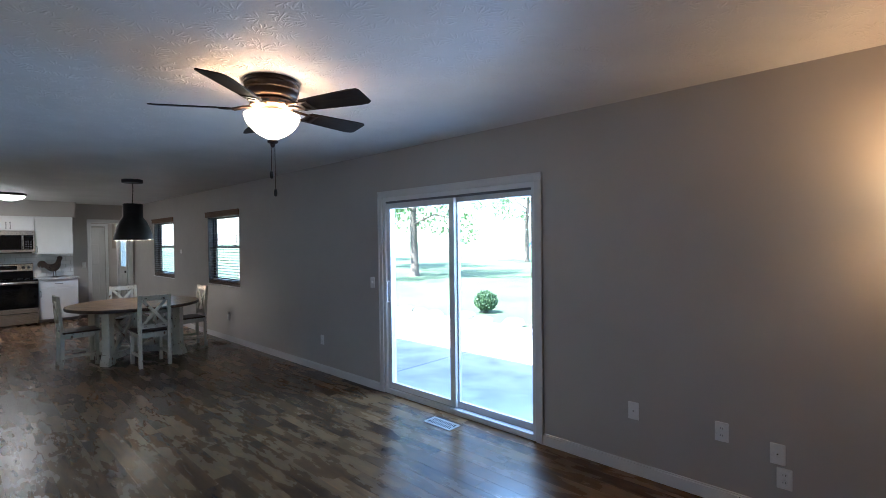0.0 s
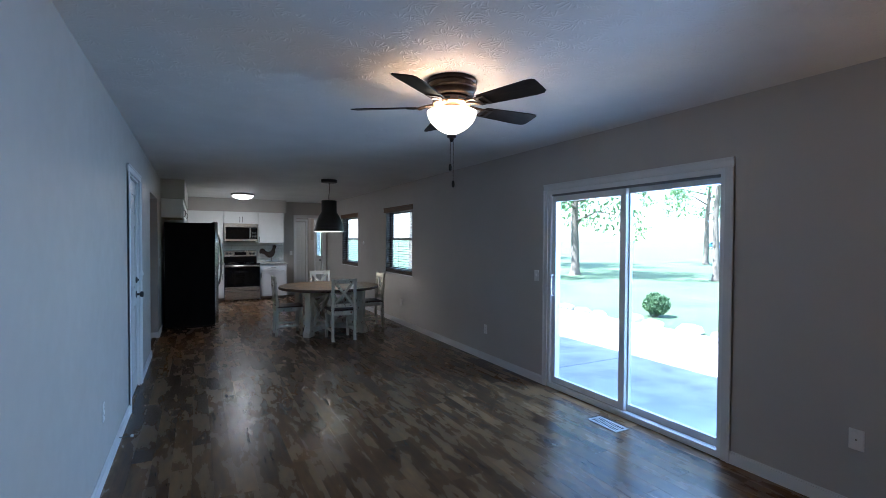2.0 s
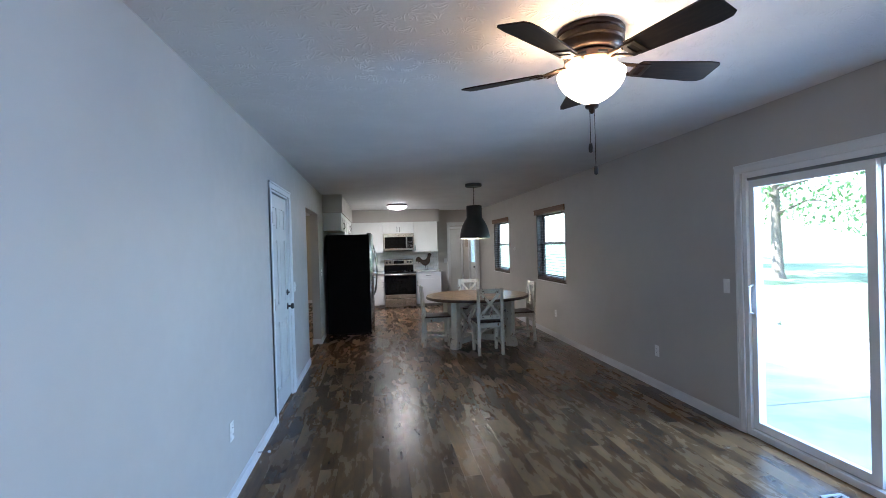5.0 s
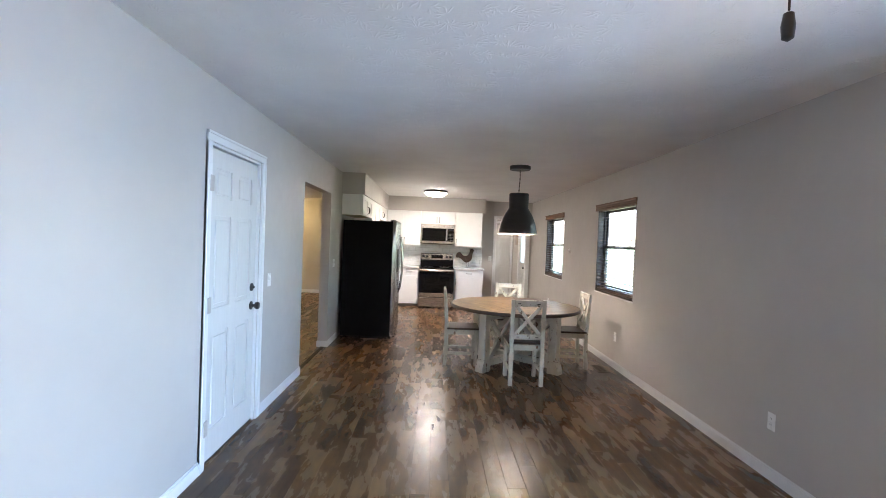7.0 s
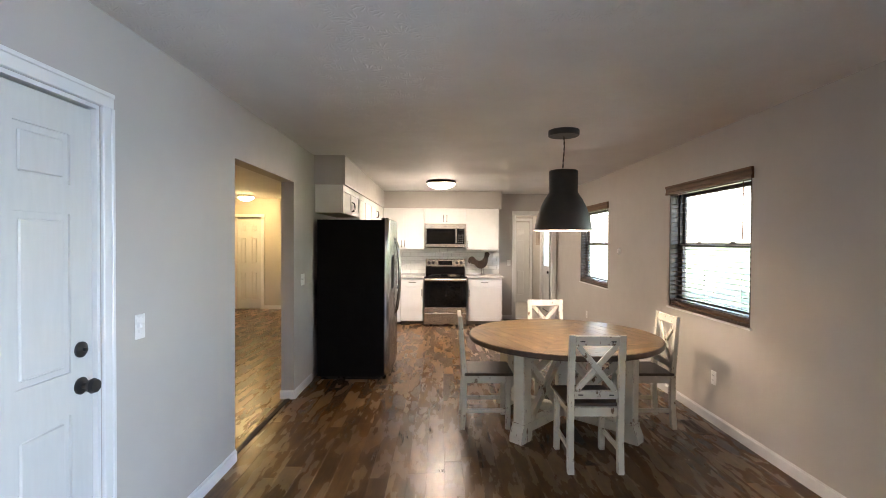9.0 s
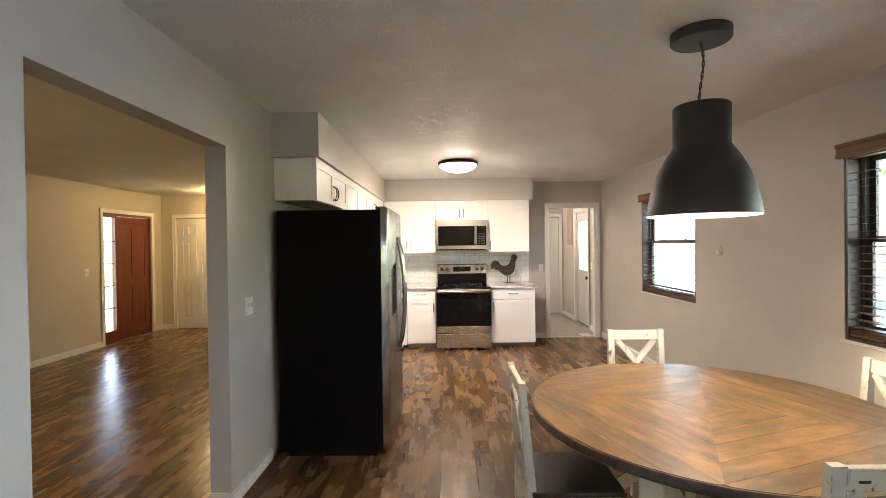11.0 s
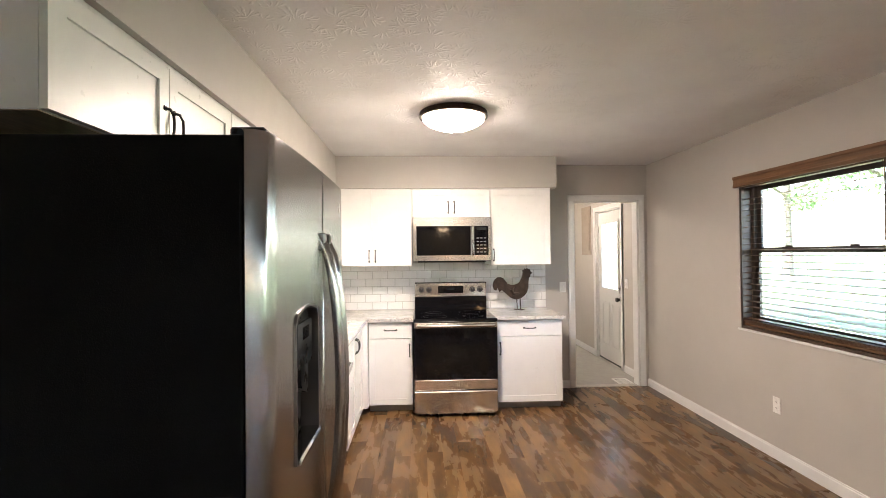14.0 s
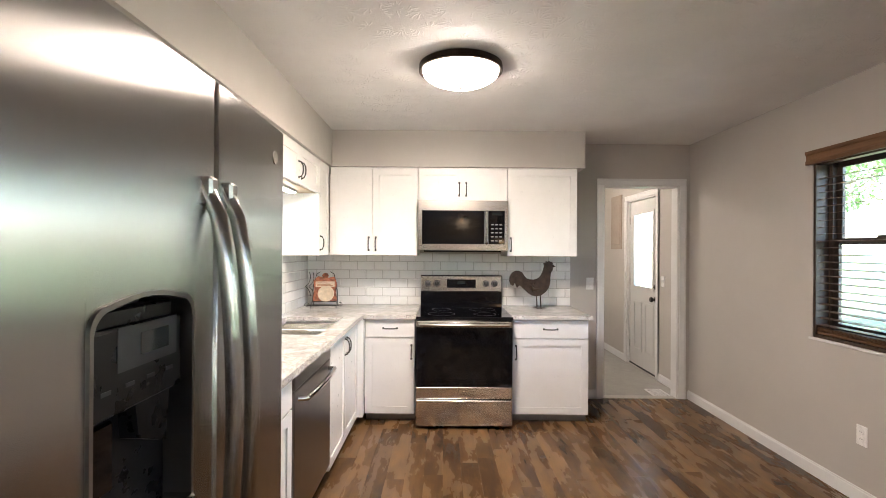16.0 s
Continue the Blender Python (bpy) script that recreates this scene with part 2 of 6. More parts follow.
def steel_material(name, stretch, rough=0.24, color=(0.56, 0.55, 0.54), grain=0.0):
    m, n, l, p = material(name)
    f = noise_tex(n, l, 30.0 if not grain else 160.0, 6, 0.7, None, stretch)
    l.new(ramp(n, l, f, [(0.3, tuple(c * 0.97 for c in color)), (0.7, tuple(c * 1.03 for c in color))]), p.inputs["Base Color"])
    l.new(ramp(n, l, noise_tex(n, l, 3.0, 3), [(0.3, rough - 0.015), (0.7, rough + 0.015)]), p.inputs["Roughness"])
    p.inputs["Metallic"].default_value = 1.0
    if grain:
        p.inputs["Anisotropic"].default_value = grain
        tg = n.new("ShaderNodeTangent")
        tg.direction_type, tg.axis = "RADIAL", "Z"
        l.new(tg.outputs[0], p.inputs["Tangent"])
    else:
        bumped(n, l, p, f, 0.05, 0.0006)
    return m


def lawn_material():
    m, n, l, p = material("lawn")
    a = ramp(n, l, noise_tex(n, l, 0.5, 6, 0.6), [(0.3, (0.075, 0.12, 0.05)), (0.7, (0.13, 0.18, 0.08))])
    b = ramp(n, l, noise_tex(n, l, 30, 4, 0.7), [(0.3, 0.5), (0.7, 1.0)])
    l.new(mixer(n, l, 0.7, a, b, "MULTIPLY"), p.inputs["Base Color"])
    p.inputs["Roughness"].default_value = 0.85
    bumped(n, l, p, noise_tex(n, l, 60, 4, 0.8), 0.8, 0.03)
    return m


def leaf_material(name, lo, hi):
    m, n, l, p = material(name)
    g = n.new("ShaderNodeNewGeometry")
    l.new(ramp(n, l, g.outputs["Random Per Island"], [(0.0, lo), (1.0, hi)]), p.inputs["Base Color"])
    p.inputs["Roughness"].default_value = 0.55
    p.inputs["Transmission Weight"].default_value = 0.0
    return m


PAINT = wall_material("wall_paint", (0.47, 0.44, 0.405))
PAINT_HALL = wall_material("hall_paint", (0.50, 0.46, 0.39))
CEIL = ceiling_material()
TRIM = simple("trim_white", (0.69, 0.69, 0.68), 0.38, vary=0.03)
DOOR_WHITE = simple("door_white", (0.57, 0.57, 0.55), 0.42, vary=0.03, bump=0.02, bscale=40, stretch=(8, 8, 1))
CAB = simple("cabinet_white", (0.80, 0.79, 0.775), 0.33, vary=0.025)
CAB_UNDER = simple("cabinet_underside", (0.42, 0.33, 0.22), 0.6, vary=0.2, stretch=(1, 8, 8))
KICK = simple("toe_kick_grey", (0.33, 0.31, 0.29), 0.6)
PLANK = plank_material("laminate_plank", False)
PLANK_REST = plank_material("laminate_plank_joined", True)
UNDERLAY = simple("floor_gap", (0.03, 0.02, 0.014), 0.8)
VINYL = simple("mudroom_vinyl", (0.27, 0.26, 0.235), 0.42, vary=0.12, scale=3)
BLACK = simple("black_metal", (0.018, 0.017, 0.017), 0.38, vary=0.2)
MATT_BLACK = simple("matt_black_enamel", (0.03, 0.031, 0.033), 0.5, vary=0.15, bump=0.08, bscale=200)
LINER = simple("white_liner", (0.8, 0.78, 0.72), 0.45)
BRONZE = simple("oiled_bronze", (0.035, 0.022, 0.016), 0.36, metal=0.7, vary=0.3, scale=20)
FITTER = simple("brushed_bronze", (0.27, 0.16, 0.10), 0.34, metal=0.9, vary=0.2, scale=30)
BLADE = wood_material("walnut_blade", (0.008, 0.005, 0.004), (0.016, 0.010, 0.007), (0.028, 0.017, 0.012), 0.5, (3.0, 20.0, 3.0), spec=0.15)
STEEL = steel_material("brushed_steel", (0.4, 0.4, 14.0), 0.24, (0.66, 0.63, 0.585))
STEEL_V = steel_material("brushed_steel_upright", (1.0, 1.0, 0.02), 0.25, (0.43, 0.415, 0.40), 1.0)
CHROME = simple("bright_metal", (0.7, 0.69, 0.67), 0.14, metal=1.0, vary=0.05)
DARK_STEEL = steel_material("dark_steel", (0.4, 0.4, 14.0), 0.3, (0.24, 0.225, 0.215))
FRIDGE_SIDE = simple("fridge_side_black", (0.005, 0.005, 0.0055), 0.55, vary=0.2, bump=0.2, bscale=300, spec=0.07)
GLASS_BLACK = simple("black_glass", (0.004, 0.004, 0.005), 0.06, vary=0.1, spec=0.3)
OVEN_WINDOW = simple("oven_window", (0.006, 0.0056, 0.0052), 0.09, vary=0.05, spec=0.3)
PLASTIC_GREY = simple("grey_plastic", (0.16, 0.16, 0.165), 0.4)
DARK_PANEL = simple("dark_panel", (0.03, 0.03, 0.033), 0.4)
PLASTIC_BLACK = simple("black_plastic", (0.005, 0.005, 0.006), 0.3, spec=0.25)
DISPLAY = simple("display_window", (0.02, 0.025, 0.025), 0.12)
GRANITE = granite_material()
TILE = simple("glazed_white_tile", (0.78, 0.775, 0.76), 0.12, vary=0.04, scale=4, bump=0.12, bscale=18)
GROUT = simple("grey_grout", (0.47, 0.455, 0.43), 0.85, vary=0.15, scale=40)
WORN = worn_white("worn_white_paint")
SEAT = wood_material("dark_seat_wood", (0.022, 0.013, 0.009), (0.04, 0.024, 0.016), (0.07, 0.043, 0.027), 0.33, (2.0, 14.0, 3.0))
TABLE = wood_material("table_board", (0.036, 0.020, 0.009), (0.15, 0.088, 0.036), (0.33, 0.205, 0.09), 0.33, (5.0, 1.6, 2.0), True)
TABLE_EDGE = wood_material("table_edge", (0.03, 0.018, 0.012), (0.055, 0.033, 0.02), (0.09, 0.055, 0.034), 0.4)
BLIND = wood_material("blind_wood", (0.055, 0.026, 0.011), (0.095, 0.047, 0.020), (0.14, 0.074, 0.032), 0.38, (1.2, 14.0, 14.0))
VALANCE = wood_material("valance_wood", (0.09, 0.038, 0.015), (0.14, 0.062, 0.024), (0.19, 0.09, 0.036), 0.6, (1.2, 14.0, 14.0))
SASH = simple("bronze_sash", (0.05, 0.036, 0.028), 0.42, vary=0.2)
JAMB = wood_material("stained_jamb", (0.026, 0.014, 0.008), (0.045, 0.025, 0.014), (0.075, 0.042, 0.023), 0.45, (14.0, 14.0, 1.2))
VINYL_WHITE = simple("white_vinyl_frame", (0.76, 0.76, 0.76), 0.35, vary=0.03)
GLASS = pane_glass("window_pane")
PLATE = simple("switch_plate_white", (0.8, 0.79, 0.77), 0.3, vary=0.02)
SLOT = simple("socket_slot", (0.05, 0.05, 0.05), 0.5)
REGISTER = simple("register_metal", (0.42, 0.40, 0.37), 0.4, metal=0.3)
REGISTER_BROWN = simple("register_brown", (0.09, 0.058, 0.036), 0.45, metal=0.3)
CAVITY = simple("duct_dark", (0.012, 0.012, 0.012), 0.9)
RED_DOOR = wood_material("red_brown_door", (0.085, 0.018, 0.010), (0.13, 0.030, 0.016), (0.18, 0.048, 0.024), 0.35, (10.0, 10.0, 0.8))
RUST = simple("rusty_brown_metal", (0.045, 0.028, 0.02), 0.55, metal=0.5, vary=0.45, scale=25, bump=0.3, bscale=80)
CONCRETE = simple("patio_concrete", (0.44, 0.42, 0.39), 0.85, vary=0.26, scale=2.2, bump=0.5, bscale=90)
STONE = simple("edging_stone", (0.38, 0.34, 0.29), 0.85, vary=0.3, scale=5, bump=0.8, bscale=25)
LAWN = lawn_material()
BARK = simple("bark", (0.15, 0.12, 0.092), 0.9, vary=0.4, scale=9, bump=1.0, bscale=22, stretch=(3, 3, 0.6))
LEAF = leaf_material("tree_leaf", (0.09, 0.16, 0.05), (0.17, 0.28, 0.10))
SHRUB = leaf_material("shrub_leaf", (0.03, 0.07, 0.025), (0.08, 0.14, 0.05))
SIDING = simple("outer_siding", (0.42, 0.4, 0.37), 0.7, vary=0.1)
ROOFING = simple("roof_shingle", (0.09, 0.085, 0.08), 0.9, vary=0.25, scale=20)
BOWL = glowing("lit_frosted_bowl", (1.0, 0.76, 0.46), 1.15)
DOME = glowing("lit_dome_diffuser", (1.0, 0.90, 0.74), 3.4)
SMALL_DOME = glowing("lit_small_dome", (1.0, 0.90, 0.74), 5.7)
HALL_DOME = glowing("lit_hall_dome", (1.0, 0.74, 0.33), 6.5)
BULB = glowing("lit_bulb", (1.0, 0.82, 0.55), 6.0)
CAN_LIGHT = glowing("lit_strip", (0.94, 1.0, 0.93), 4.0)
SHADE_CLOTH = glowing("lit_shade", (1.0, 0.62, 0.28), 1.0)
PRINT_CREAM = simple("print_cream", (0.62, 0.5, 0.36), 0.5, vary=0.2, scale=30)
PRINT_RED = simple("print_red", (0.30, 0.095, 0.045), 0.5, vary=0.75, scale=34)
CAR_BLUE = simple("car_paint_blue", (0.05, 0.14, 0.35), 0.2, vary=0.1)

# ---------------------------------------------------------------- mesh helpers


def mesh_object(name, bm, mat, smooth=False):
    bmesh.ops.recalc_face_normals(bm, faces=bm.faces)
    me = bpy.data.meshes.new(name)
    bm.to_mesh(me)
    bm.free()
    for m in (mat if isinstance(mat, (list, tuple)) else [mat]):
        me.materials.append(m)
    if smooth:
        me.shade_smooth()
        me.set_sharp_from_angle(angle=radians(35))
    return new(name, me)


def part(name, bm, mat, parent, label="", m=None, smooth=False):
    ob = mesh_object(name, bm, mat, smooth)
    ob.parent = parent
    if m is not None:
        ob.matrix_basis = m
    if label:
        tagged(ob, label)
    return ob


def again(ob, m, parent=None):
    """One more part on the same mesh."""
    o = new(ob.name, ob.data)
    o.parent = parent or ob.parent
    o.matrix_basis = m
    if "label" in ob:
        o["label"] = ob["label"]
    return o


def thing(name, m, label, category, group="", kind=""):
    ob = new(name)
    ob.empty_display_size = 0.1
    ob.matrix_basis = m
    return tagged(ob, label, category, group, kind)


def structure(name, bm, mat, label, category, smooth=False):
    return tagged(mesh_object(name, bm, mat, smooth), label, category, "", "structure")


def box(bm, x0, x1, y0, y1, z0, z1, bev=0.0, seg=1, m=None):
    co = [(x, y, z) for x in (min(x0, x1), max(x0, x1)) for y in (min(y0, y1), max(y0, y1)) for z in (min(z0, z1), max(z0, z1))]
    v = [bm.verts.new(m @ Vector(c) if m else c) for c in co]
    f = [bm.faces.new([v[i] for i in q]) for q in ((0, 1, 3, 2), (4, 6, 7, 5), (0, 4, 5, 1), (2, 3, 7, 6), (0, 2, 6, 4), (1, 5, 7, 3))]
    if bev:
        edges = list({e for q in f for e in q.edges})
        bmesh.ops.bevel(bm, geom=edges, offset=bev, segments=seg, affect="EDGES", profile=0.5)
    return bm


def cube(x0, x1, y0, y1, z0, z1, bev=0.0, seg=1, m=None):
    return box(bmesh.new(), x0, x1, y0, y1, z0, z1, bev, seg, m)


def lathe(profile, n=32, m=None, bm=None):
    bm = bm or bmesh.new()
    rings = []
    for r, z in profile:
        if r < 1e-6:
            rings.append([bm.verts.new(m @ Vector((0, 0, z)) if m else (0, 0, z))])
        else:
            ring = []
            for i in range(n):
                a = 2 * math.pi * i / n
                c = Vector((r * math.cos(a), r * math.sin(a), z))
                ring.append(bm.verts.new(m @ c if m else c))
            rings.append(ring)
    for a, b in zip(rings, rings[1:]):
        for i in range(n):
            q = [a[i % len(a)], a[(i + 1) % len(a)], b[(i + 1) % len(b)], b[i % len(b)]]
            q = list(dict.fromkeys(q))
            if len(q) > 2:
                bm.faces.new(q)
    return bm


def tube(pts, r, n=8, bm=None, ends=True):
    bm = bm or bmesh.new()
    pts = [Vector(p) for p in pts]
    rings = []
    for i, p in enumerate(pts):
        d = (pts[min(i + 1, len(pts) - 1)] - pts[max(i - 1, 0)]).normalized()
        side = d.cross(Vector((0, 0, 1)) if abs(d.z) < 0.9 else Vector((1, 0, 0))).normalized()
        up = side.cross(d)
        rr = r[i] if isinstance(r, (list, tuple)) else r
        rings.append([bm.verts.new(p + rr * (math.cos(2 * math.pi * k / n) * side + math.sin(2 * math.pi * k / n) * up)) for k in range(n)])
    for a, b in zip(rings, rings[1:]):
        for k in range(n):
            bm.faces.new((a[k], a[(k + 1) % n], b[(k + 1) % n], b[k]))
    if ends:
        bm.faces.new(rings[0]), bm.faces.new(rings[-1][::-1])
    return bm


def prism(outline, z0, z1, bm=None, m=None):
    """A flat outline (x, y) raised from z0 to z1."""
    bm = bm or bmesh.new()
    lo = [bm.verts.new(m @ Vector((x, y, z0)) if m else (x, y, z0)) for x, y in outline]
    hi = [bm.verts.new(m @ Vector((x, y, z1)) if m else (x, y, z1)) for x, y in outline]
    bm.faces.new(lo[::-1]), bm.faces.new(hi)
    for i in range(len(lo)):
        j = (i + 1) % len(lo)
        bm.faces.new((lo[i], lo[j], hi[j], hi[i]))
    return bm


def pierced(axis, u0, u1, v0, v1, w0, w1, holes):
    """A slab with rectangular holes through it. axis: the slab's normal; u, v are the other two axes in order."""
    bm = bmesh.new()
    us = sorted({u0, u1, *[h[i] for h in holes for i in (0, 1) if u0 < h[i] < u1]})
    vs = sorted({v0, v1, *[h[i] for h in holes for i in (2, 3) if v0 < h[i] < v1]})

    def solid(i, j):
        if not (0 <= i < len(us) - 1 and 0 <= j < len(vs) - 1):
            return False
        u, v = (us[i] + us[i + 1]) / 2, (vs[j] + vs[j + 1]) / 2
        return not any(h[0] < u < h[1] and h[2] < v < h[3] for h in holes)

    def at(u, v, w):
        return {"x": (w, u, v), "y": (u, w, v), "z": (u, v, w)}[axis]

    def quad(*c):
        bm.faces.new([bm.verts.new(at(*k)) for k in c])

    for i in range(len(us) - 1):
        for j in range(len(vs) - 1):
            if not solid(i, j):
                continue
            a, b, c, d = us[i], us[i + 1], vs[j], vs[j + 1]
            for w in (w0, w1):
                quad((a, c, w), (b, c, w), (b, d, w), (a, d, w))
            if not solid(i - 1, j):
                quad((a, c, w0), (a, d, w0), (a, d, w1), (a, c, w1))
            if not solid(i + 1, j):
                quad((b, c, w0), (b, d, w0), (b, d, w1), (b, c, w1))
            if not solid(i, j - 1):
                quad((a, c, w0), (b, c, w0), (b, c, w1), (a, c, w1))
            if not solid(i, j + 1):
                quad((a, d, w0), (b, d, w0), (b, d, w1), (a, d, w1))
    bmesh.ops.remove_doubles(bm, verts=bm.verts, dist=1e-5)
    return bm


# ---------------------------------------------------------------- plan
H = 2.44                       # ceiling
YN, YS = 3.13, -0.535          # long walls, inner faces
XW, XE = -12.40, 2.60          # end walls, inner faces
T = 0.12
SL = (-3.308, -1.515, 1.98)   # sliding door: opening and head
W1 = (-7.93, -6.69, 0.875, 2.03)
W2 = (-10.90, -9.64, 0.875, 2.03)
D1 = (-5.19, -4.345, 2.045)    # white door in the south wall
OP = (-7.705, -6.437, 2.058)    # plain opening to the hall
D2 = (2.30, 3.03, 2.045)       # opening to the mudroom
ED = (-13.90, -13.08, 2.05)    # outer door of the mudroom
HALL_Y, HALL_X0, HALL_X1 = -4.52, -13.60, -3.6
MUD_X, MUD_Y = -14.88, 1.5

base = cube(HALL_X0 - T, XE, YS - T, YN, -0.12, -0.012)
box(base, HALL_X0 - T, HALL_X1 + T, HALL_Y - 0.1, YS - T, -0.12, -0.012)
structure("floor", base, UNDERLAY, "brown rustic laminate plank floor", "floor")
FLOOR = bpy.data.objects["floor"]
structure("mudroom_floor", cube(MUD_X - T, XW - 0.075, MUD_Y, YN, -0.1, -0.004), VINYL, "plain grey-green sheet vinyl floor", "floor")
structure("ceiling", cube(MUD_X - T, XE + T, HALL_Y - 0.16, YN + 0.16, H, H + 0.12), CEIL, "white ceiling with a stomped plaster texture", "ceiling")
# unseen roof slab, added to keep sun and sky out of the rooms
structure("roof", cube(MUD_X - 0.6, XE + 0.6, HALL_Y - 2.4, YN + 0.55, H + 0.124, H + 0.3), ROOFING, "dark unseen roof slab with short eaves, added to block outside light", "roof")

structure("wall_north", pierced("y", MUD_X - T, XE + T, 0, H, YN, YN + 0.16,
          [(SL[0], SL[1], -1, SL[2]), W1, W2, (ED[0], ED[1], -1, ED[2])]), PAINT, "greige painted wall with patio door and windows", "wall")
structure("wall_south", pierced("y", HALL_X0, XE + T, 0, H, YS - T, YS, [(D1[0], D1[1], -1, D1[2]), (OP[0], OP[1], -1, OP[2])]), PAINT,
          "greige painted wall with a door and a plain opening", "wall")
structure("wall_west", pierced("x", YS, YN, 0, H, XW - T, XW, [(D2[0], D2[1], -1, D2[2])]), PAINT, "greige painted kitchen end wall", "wall")
structure("wall_east", cube(XE, XE + T, YS, YN, 0, H), PAINT, "plain greige painted end wall", "wall")
structure("wall_mudroom_west", pierced("x", MUD_Y, YN, 0, H, MUD_X - T, MUD_X, [(2.30, 3.05, -1, 2.03)]), PAINT, "greige painted mudroom wall", "wall")
structure("wall_mudroom_south", cube(MUD_X, XW - T, MUD_Y - T, MUD_Y, 0, H), PAINT, "plain greige painted mudroom side wall", "wall")
EN = (-13.30, -12.13, 2.04)    # entry door with its sidelight
structure("wall_entry", pierced("y", HALL_X0 - T, HALL_X1 + T, 0, H, HALL_Y - 0.14, HALL_Y, [(EN[0], EN[1], -1, EN[2])]), PAINT_HALL, "warm greige hall wall", "wall")
CL = (-4.25, -3.10, 2.03)      # closet
structure("wall_closet", pierced("x", HALL_Y, YS - T, 0, H, HALL_X0 - T, HALL_X0, [(CL[0], CL[1], -1, CL[2])]), PAINT_HALL, "warm greige wall round the closet", "wall")
structure("wall_hall_east", cube(HALL_X1, HALL_X1 + T, HALL_Y, YS - T, 0, H), PAINT_HALL, "plain warm greige hall wall", "wall")
# unseen panels added close behind shut doors so no outside light leaks in
structure("closet_back", cube(HALL_X0 - T - 0.06, HALL_X0 - T - 0.002, CL[0] - 0.2, CL[1] + 0.2, -0.12, H), PAINT_HALL, "unseen panel added behind the closet doors to stop light", "wall")
structure("mudroom_back", cube(MUD_X - T - 0.06, MUD_X - T - 0.002, 2.1, YN, -0.12, H), PAINT, "unseen panel added behind the closed mudroom door to stop light", "wall")
structure("door_stub", cube(D1[0] - 0.1, D1[1] + 0.1, YS - 0.32, YS - 0.3, 0, H), PAINT_HALL, "unseen panel added behind the closed door to stop light", "wall")
SOF = -0.195
structure("soffit", cube(XW, -8.395, YS, SOF, 2.125, H), PAINT, "greige boxed soffit above the wall cabinets", "soffit")
structure("soffit", cube(XW, -11.925, SOF, 1.98, 2.125, H), PAINT, "greige boxed soffit above the wall cabinets", "soffit")


def baseboard(x0, y0, x1, y1, side):
    """A white skirting from one point to the other; side: the way it stands off the wall."""
    d = 0.014
    bm = bmesh.new()
    lo, hi = (min(x0, x1), min(y0, y1)), (max(x0, x1), max(y0, y1))
    if x0 != x1:
        y = y0 + side * d
        box(bm, lo[0], hi[0], y0, y, 0, 0.072)
        box(bm, lo[0], hi[0], y0, y0 + side * d * 0.55, 0.072, 0.084, 0.002)
    else:
        box(bm, x0, x0 + side * d, lo[1], hi[1], 0, 0.072)
        box(bm, x0, x0 + side * d * 0.55, lo[1], hi[1], 0.072, 0.084, 0.002)
    return structure("baseboard", bm, TRIM, "white painted wooden baseboard", "baseboard")


CW = 0.062  # casing width
baseboard(XE, YN, SL[1] + CW, YN, -1), baseboard(SL[0] - CW, YN, XW, YN, -1)
baseboard(XE, YS, D1[1] + CW, YS, 1), baseboard(D1[0] - CW, YS, OP[1], YS, 1), baseboard(OP[0], YS, -8.30, YS, 1)
baseboard(OP[1], YS, OP[1], YS - T, -1), baseboard(OP[0], YS, OP[0], YS - T, 1)
baseboard(XW, 1.97, XW, D2[0] - CW, 1), baseboard(XE, YS, XE, YN, -1)
baseboard(XW - T, YN, ED[1] + CW, YN, -1), baseboard(ED[0] - CW, YN, MUD_X, YN, -1)
baseboard(HALL_X0, HALL_Y, HALL_X0, CL[0] - CW, 1), baseboard(HALL_X0, CL[1] + CW, HALL_X0, YS - T, 1)
baseboard(HALL_X0, HALL_Y, EN[0] - CW, HALL_Y, 1), baseboard(EN[1] + CW, HALL_Y, HALL_X1, HALL_Y, 1)
baseboard(OP[0], YS - T, HALL_X0, YS - T, -1)


def casing(axis, a, b, head, w, side, mat=TRIM, label="white painted door casing"):
    """Casing round an opening a..b in the wall face at w; side: the way it stands off."""
    bm = bmesh.new()
    d = 0.016 * side

    def bx(u0, u1, z0, z1, dd):
        if axis == "y":
            box(bm, u0, u1, w, w + dd, z0, z1, 0.003)
        else:
            box(bm, w, w + dd, u0, u1, z0, z1, 0.003)
    bx(a - CW, a, 0, head, d), bx(b, b + CW, 0, head, d), bx(a - CW, b + CW, head, head + CW, d)
    bx(a - CW, a - CW + 0.018, 0, head, d * 1.35), bx(b + CW - 0.018, b + CW, 0, head, d * 1.35)
    bx(a - CW, b + CW, head + CW - 0.018, head + CW, d * 1.35)
    return structure("trim", bm, mat, label, "trim")


def jamb(axis, a, b, head, w0, w1, mat=TRIM, t=0.016):
    bm = bmesh.new()
    for u0, u1, z0, z1 in ((a, a + t, 0, head), (b - t, b, 0, head), (a + t, b - t, head - t, head)):
        if axis == "y":
            box(bm, u0, u1, w0, w1, z0, z1)
        else:
            box(bm, w0, w1, u0, u1, z0, z1)
    return structure("trim", bm, mat, "white painted door jamb", "trim")


